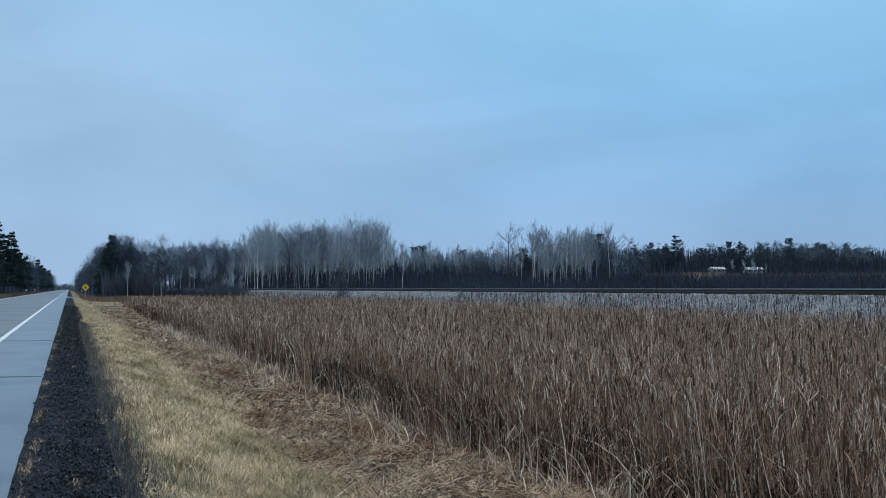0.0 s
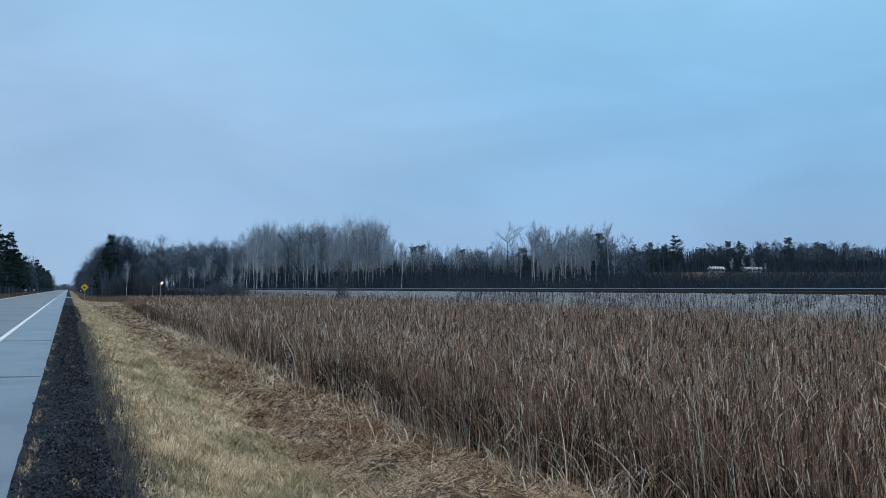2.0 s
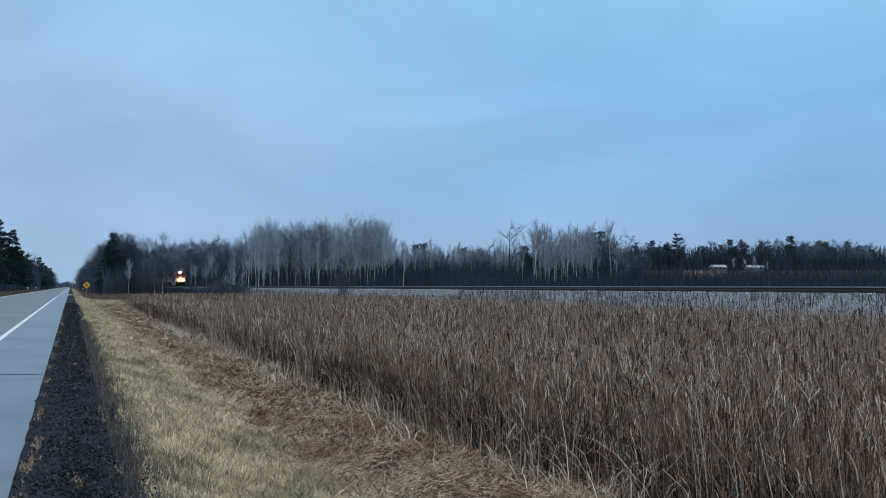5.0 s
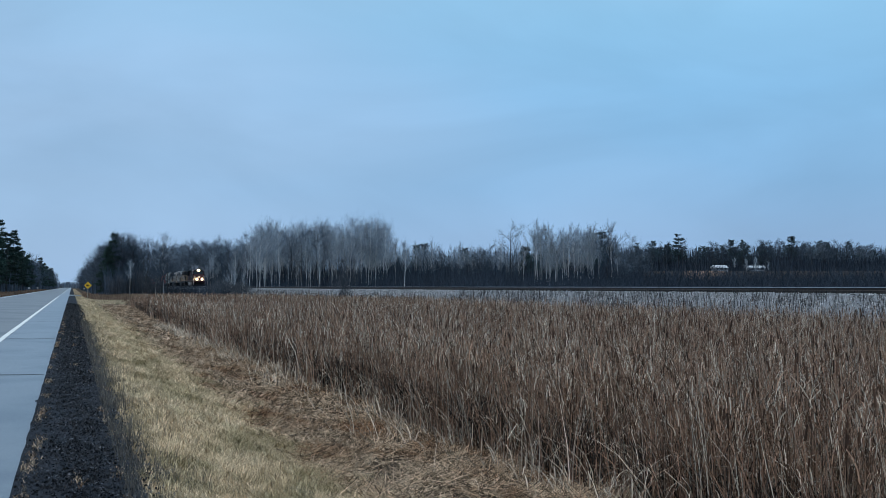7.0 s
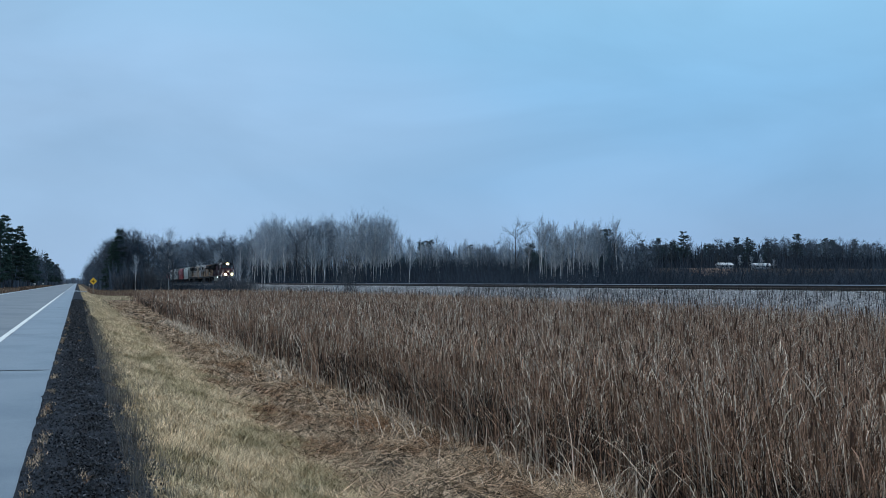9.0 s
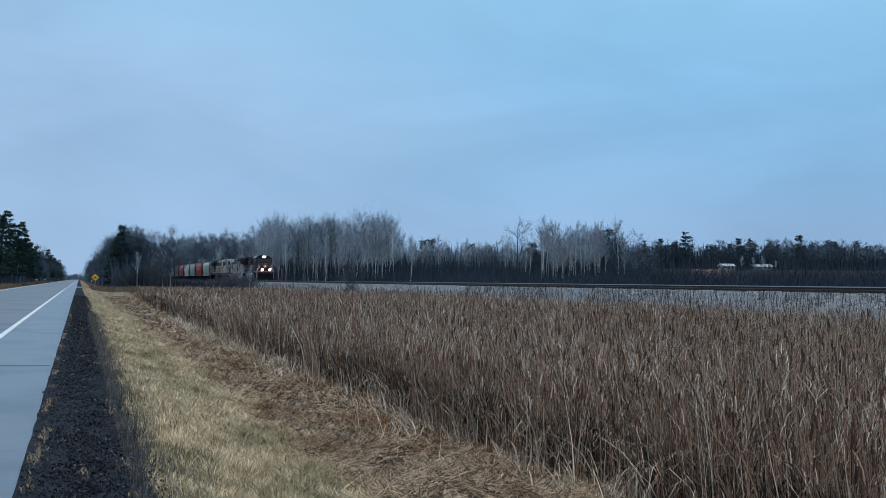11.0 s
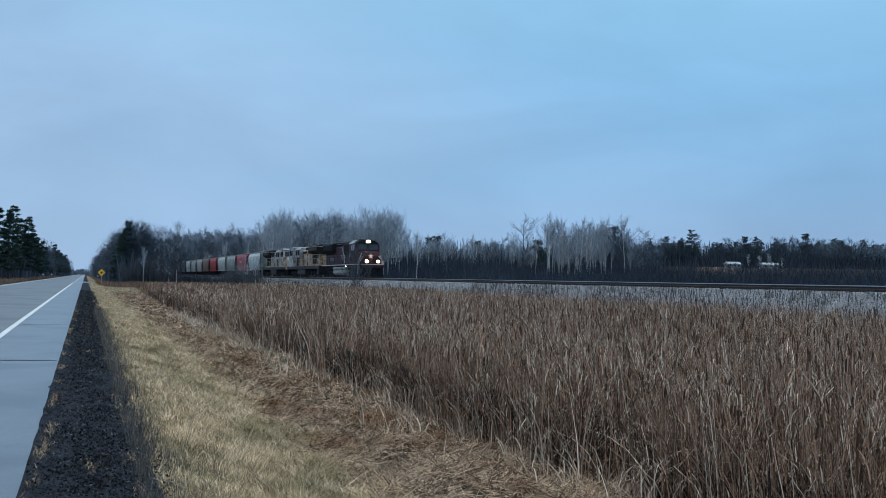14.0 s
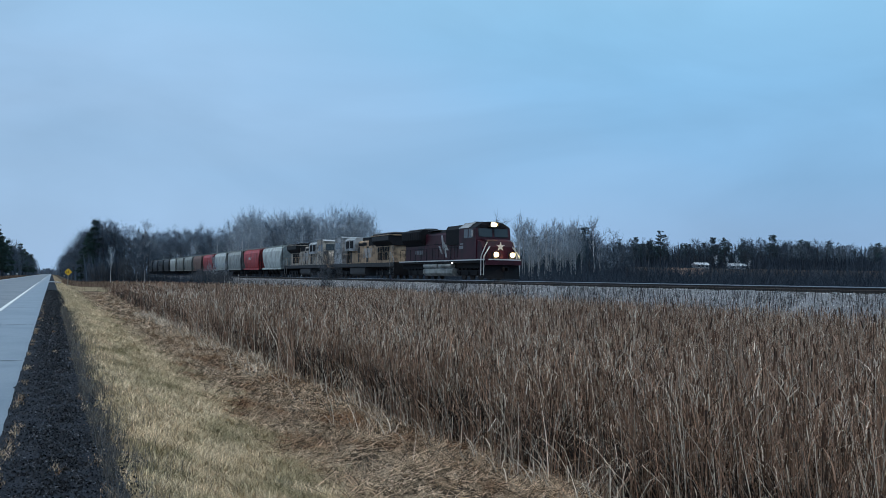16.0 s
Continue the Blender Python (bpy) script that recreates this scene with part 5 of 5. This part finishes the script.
def helper_engine(cab_paint, hood_paint):
    """A yellow road engine with a wide flared radiator; the cab end is at y = 0."""
    o = new("helper_locomotive")
    L = 24.9
    f, r = 0.8, L - 0.8
    wheels = truck(o, (3.2, 5.0, 6.8)) + truck(o, (L - 6.8, L - 5.0, L - 3.2))
    Shape().box(-1.5, 1.5, f, r, 1.2, 1.6, 0.05).ob("frame", M_UNDER, o, "grimy dark side sill")
    Shape().along([(-1.45, 0.5), (-1.2, 0.3), (1.2, 0.3), (1.45, 0.5), (1.45, 1.1), (1.3, 1.2), (-1.3, 1.2), (-1.45, 1.1)], 9.0, 14.6).ob("fuel_tank", M_UNDER, o, "grimy grey fuel tank")
    Shape().along([(-0.95, 1.6), (0.95, 1.6), (0.95, 3.9), (0.8, 4.05), (-0.8, 4.05), (-0.95, 3.9)], 6.0, 22.4).ob("long_hood", hood_paint, o, "faded weathered long hood")
    for k in (-1, 1):
        for i in range(12):
            a, b = sorted((k * 0.95, k * 0.972))
            Shape().box(a, b, 7.2 + i * 0.78, 7.9 + i * 0.78, 1.75, 3.4).ob("hood_door", hood_paint if i % 4 else M_UNDER, o)
        for i in range(7):
            a, b = sorted((k * 0.953, k * 0.985))
            Shape().box(a, b, 17.4 + i * 0.55, 17.75 + i * 0.55, 1.9, 3.2).ob("louvre", M_BLACK, o, "dark vertical louvre")
    Shape().along([(-0.96, 3.3), (-1.52, 3.75), (-1.55, 4.35), (-1.3, 4.52), (1.3, 4.52), (1.55, 4.35), (1.52, 3.75), (0.96, 3.3)], 16.9, 22.6).ob("radiator", M_BLACK, o, "black overhanging radiator wing")
    Shape().box(-1.57, 1.57, 16.8, 22.7, 4.28, 4.36).ob("radiator_trim", hood_paint, o, "faded edge of the radiator roof")
    Shape().box(-1.35, 1.35, 17.0, 22.5, 4.525, 4.56, 0.1).ob("radiator_roof", M_GREY, o, "pale grey roof")
    Shape().along([(-1.35, 3.0), (-1.38, 4.2), (-1.15, 4.45), (1.15, 4.45), (1.38, 4.2), (1.35, 3.0)], 6.4, 10.4).ob("equipment_box", M_GREY, o, "grey equipment housing")
    for k in (-1, 1):
        a, b = sorted((k * 1.38, k * 1.41))
        Shape().box(a, b, 7.0, 8.2, 3.3, 4.1).box(a, b, 8.6, 9.8, 3.3, 4.1).ob("intake_grille", M_BLACK, o, "black intake grille")
    Shape().box(-0.7, 0.7, 11.0, 13.6, 4.05, 4.38, 0.1).ob("exhaust", M_BLACK, o)
    Shape().box(-0.98, 0.98, 14.2, 16.6, 3.45, 4.12, 0.05).ob("engine_vent", M_BLACK, o, "black vent housing on the hood")
    for k in (-1, 1):
        a, b = sorted((k * 0.953, k * 1.0))
        Shape().box(a, b, 6.2, 7.0, 1.7, 3.0).ob("battery_box", M_BLACK, o, "dark equipment door")
        Shape().box(a, b, 10.6, 13.4, 3.5, 3.8).ob("screen", M_BLACK, o, "dark intake screen")
        a, b = sorted((k * 1.50, k * 1.55))
        Shape().box(a, b, 17.1, 22.4, 3.80, 4.22).ob("radiator_screen", M_UNDER, o, "dark radiator screen")
        Shape().rod((k * 1.48, 22.9, 0.45), (k * 1.48, 22.9, 2.6), 0.03, sides=6).rod((k * 1.48, 23.9, 0.45), (k * 1.48, 23.9, 2.0), 0.03, sides=6) \
            .rod((k * 1.48, 23.9, 2.0), (k * 1.48, 22.9, 2.6), 0.03, sides=6).ob("grab_rail", M_GREY, o, "pale grab rail")
        for y0 in (3.2, 5.0, 6.8, 18.1, 19.9, 21.7):
            Shape().rod((k * 1.22, y0, 0.5), (k * 1.26, y0, 0.5), 0.15, sides=10).ob("axle_cap", M_UNDER, o)
    for y in (18.4, 20.9):
        fan(o, 0, y, 4.55, 0.75)
    Shape().across([(2.4, 1.6), (2.4, 3.2), (2.58, 4.35), (2.9, 4.56), (5.3, 4.62), (5.8, 4.5), (5.8, 1.6)], -1.5, 1.5).ob("cab", cab_paint, o, "faded cab")
    Shape().across([(2.5, 4.4), (2.9, 4.58), (5.3, 4.64), (5.85, 4.52), (5.85, 4.58), (5.3, 4.7), (2.85, 4.64), (2.45, 4.44)], -1.53, 1.53).ob("cab_roof", M_GREY, o, "pale grey cab roof")
    Shape().across([(1.1, 1.6), (1.1, 2.6), (1.4, 3.05), (2.5, 3.2), (2.5, 1.6)], -1.1, 1.1).ob("nose", hood_paint, o, "faded low nose")
    for k in (-1, 1):
        a, b = sorted((k * 0.1, k * 1.25))
        Shape().add([(a, 2.38, 3.35), (b, 2.38, 3.35), (b, 2.51, 4.1), (a, 2.51, 4.1), (a, 2.5, 3.35), (b, 2.5, 3.35), (b, 2.61, 4.1), (a, 2.61, 4.1)],
                    [(0, 1, 2, 3), (4, 5, 6, 7), (0, 1, 5, 4), (2, 3, 7, 6), (0, 3, 7, 4), (1, 2, 6, 5)]).ob("windshield", M_GLASS, o)
        a, b = sorted((k * 1.495, k * 1.515))
        Shape().box(a, b, 3.0, 3.9, 3.3, 4.05).ob("side_window", M_GLASS, o)
        Shape().box(a, b, 4.1, 5.0, 3.3, 4.05).ob("side_window", M_GLASS, o)
        railing(o, k * 1.46, 6.0, r - 0.2, 1.6, 12, M_YELLOW)
        for i in range(4):
            a, b = sorted((k * 1.05, k * 1.52))
            Shape().box(a, b, 1.0, 1.6, 0.35 + i * 0.32, 0.39 + i * 0.32).ob("step", M_BLACK, o)
            Shape().box(a, b, r - 0.8, r - 0.2, 0.35 + i * 0.32, 0.39 + i * 0.32).ob("step", M_BLACK, o)
        a, b = sorted((k * 0.973, k * 0.98))
        for i in range(6):
            Shape().across([(12.3 + i * 0.5, 2.2), (12.6 + i * 0.5, 2.2), (12.8 + i * 0.5, 3.2), (12.5 + i * 0.5, 3.2)], a, b).ob("stripe", M_GREY, o, "pale diagonal stripe")
    Shape().box(-1.5, 1.5, 0.6, 1.0, 1.15, 1.62, 0.1).ob("pilot", M_YELLOW, o)
    Shape().box(-1.45, 1.45, 0.75, 0.95, 0.25, 1.15).ob("snow_plow", M_BLACK, o)
    Shape().box(-1.5, 1.5, r - 0.1, r + 0.1, 0.4, 1.62).ob("rear_pilot", M_BLACK, o)
    coupler(o, 0.0, 1)
    coupler(o, L, -1)
    return o, wheels, L


def hopper_car(paint, label, marks):
    o = new("hopper_car")
    L = 16.35
    wheels = truck(o, (1.5, 3.3)) + truck(o, (L - 3.3, L - 1.5))
    prof = [(-1.1, 1.15), (-1.42, 1.5), (-1.55, 2.2), (-1.58, 3.0), (-1.52, 3.8), (-1.3, 4.25), (-0.9, 4.48), (0.9, 4.48), (1.3, 4.25), (1.52, 3.8), (1.58, 3.0),
            (1.55, 2.2), (1.42, 1.5), (1.1, 1.15)]
    b = Shape()
    n = len(prof)
    rows = []
    for y, lift in ((0.85, 1.0), (3.2, 0.0), (L - 3.2, 0.0), (L - 0.85, 1.0)):
        rows.append([(x * (0.97 if lift else 1.0), y + (0 if not lift else (2.0 * (1 - (z - 1.15) / 3.33)) * (1 if y < 5 else -1)), z) for x, z in prof])
    v = [p for rw in rows for p in rw]
    fc = [tuple(range(n)), tuple(range(3 * n, 4 * n))[::-1]]
    for k in range(3):
        fc += [(k * n + i, (k + 1) * n + i, (k + 1) * n + (i + 1) % n, k * n + (i + 1) % n) for i in range(n)]
    b.add(v, fc).ob("body", paint, o)
    ribs = Shape()
    for k in (-1, 1):
        for y in (3.2, L / 2, L - 3.2):
            ribs.along([(k * 1.585, 2.0), (k * 1.605, 2.0), (k * 1.61, 3.0), (k * 1.565, 3.8), (k * 1.545, 3.8), (k * 1.58, 3.0)], y - 0.05, y + 0.05)
    ribs.ob("side_rib", paint, o)
    Shape().box(-0.62, 0.62, 1.2, L - 1.2, 4.48, 4.60).ob("hatch_trough", M_LGREY, o, "pale roof hatch cover")
    walk_ = Shape()
    for k in (-1, 1):
        a, c = sorted((k * 0.7, k * 1.15))
        walk_.box(a, c, 0.6, L - 0.6, 4.55, 4.6)
    walk_.ob("running_board", M_LGREY, o, "pale steel running board")
    for i in range(3):
        y = 4.2 + i * 2.9
        Shape().add([(-1.1, y - 0.1, 1.2), (1.1, y - 0.1, 1.2), (1.1, y + 2.3, 1.2), (-1.1, y + 2.3, 1.2), (-0.5, y + 0.7, 0.4), (0.5, y + 0.7, 0.4), (0.5, y + 1.5, 0.4), (-0.5, y + 1.5, 0.4)],
                    [(0, 1, 5, 4), (1, 2, 6, 5), (2, 3, 7, 6), (3, 0, 4, 7), (4, 5, 6, 7)]).ob("discharge_bay", M_BLACK, o, "dark discharge hopper")
    for y0 in (0.5, L - 2.2):
        Shape().box(-1.45, 1.45, y0, y0 + 1.7, 1.05, 1.2).ob("end_platform", M_BLACK, o)
    sill = Shape()
    for k in (-1, 1):
        a, c = sorted((k * 1.3, k * 1.5))
        sill.box(a, c, 1.6, L - 1.6, 1.1, 1.35)
    sill.ob("side_sill", paint, o)
    for k in (-1, 1):
        ld = Shape()
        for y in (0.62, 1.02, L - 1.02, L - 0.62):
            ld.rod((k * 1.48, y, 1.1), (k * 1.48, y, 4.4), 0.025, sides=4)
        for i in range(8):
            for y in (0.62, L - 1.02):
                ld.rod((k * 1.48, y, 1.4 + i * 0.38), (k * 1.48, y + 0.4, 1.4 + i * 0.38), 0.02, sides=4)
        ld.ob("ladder", M_BLACK, o)
        mk = Shape()
        for i in range(marks):
            a, c = sorted((k * 1.575, k * 1.60))
            mk.box(a, c, 7.6 + i * 0.62, 8.0 + i * 0.62, 2.75, 3.15)
        if marks:
            mk.ob("lettering", M_WHITE, o, "white unreadable lettering bars")
    coupler(o, 0.0, 1)
    coupler(o, L, -1)
    return tagged(o, label, "hopper car", "hopper cars of the train"), wheels, L


def build_train():
    """Every vehicle with its wheelsets, and the place of its origin behind the headlight at the head of the train."""
    made = []
    o, w, length = lead_engine()
    tagged(o, "maroon diesel locomotive with lit headlights and a white star", "locomotive")
    y = -2.35
    made.append((o, w, y, 0))
    y += length
    o, w, length = helper_engine(M_GREY, M_YELLOW)
    tagged(o, "dirty yellow diesel locomotive running backwards behind the lead engine", "locomotive", "yellow helper engines")
    made.append((o, w, y + length, 180))
    y += length
    o, w, length = helper_engine(M_FADED, M_FADED)
    tagged(o, "bleached tan diesel locomotive with grimy black details", "locomotive", "yellow helper engines")
    made.append((o, w, y, 0))
    y += length
    for paint, label, marks in ((M_LGREY, "light grey covered grain hopper car", 0), (M_RED, "red covered grain hopper car with white lettering", 4),
                                (M_DGREY, "dull grey covered grain hopper car", 0), (M_LGREY, "light grey covered grain hopper car", 0),
                                (M_RED, "red covered grain hopper car", 0), (M_RUST, "rusty brown covered grain hopper car", 0),
                                (M_DGREY, "dull grey covered grain hopper car", 0), (M_DGREY, "dull grey covered grain hopper car", 0),
                                (M_LGREY, "light grey covered grain hopper car", 0), (M_DARK, "black covered hopper car", 0),
                                (M_DARK, "black covered hopper car", 0), (M_DARK, "black covered hopper car", 0), (M_DARK, "black covered hopper car", 0)):
        o, w, length = hopper_car(paint, label, marks)
        made.append((o, w, y, 0))
        y += length
    return made


TRAIN = build_train()


def motions():
    times = [0, 0.1] + [i * 0.5 for i in range(1, 32)] + [15.9, 16.0]
    spins = [i / 30 for i in range(481)]
    for n, (o, wheels, back, turn) in enumerate(TRAIN):
        walk(o, [(t, pose(TRACK_X, LAMP_Y0 - SPEED * t + back, RAIL_Z, 0, 0, turn)) for t in times])
        for w in wheels if n < WHEELS_TURN else ():
            x, y, z = w.location
            way = -1 if turn else 1
            walk(w, [(t, pose(x, y, z, way * math.degrees(SPEED * t / 0.50) % 360)) for t in spins])


WHEELS_TURN = 16
motions()
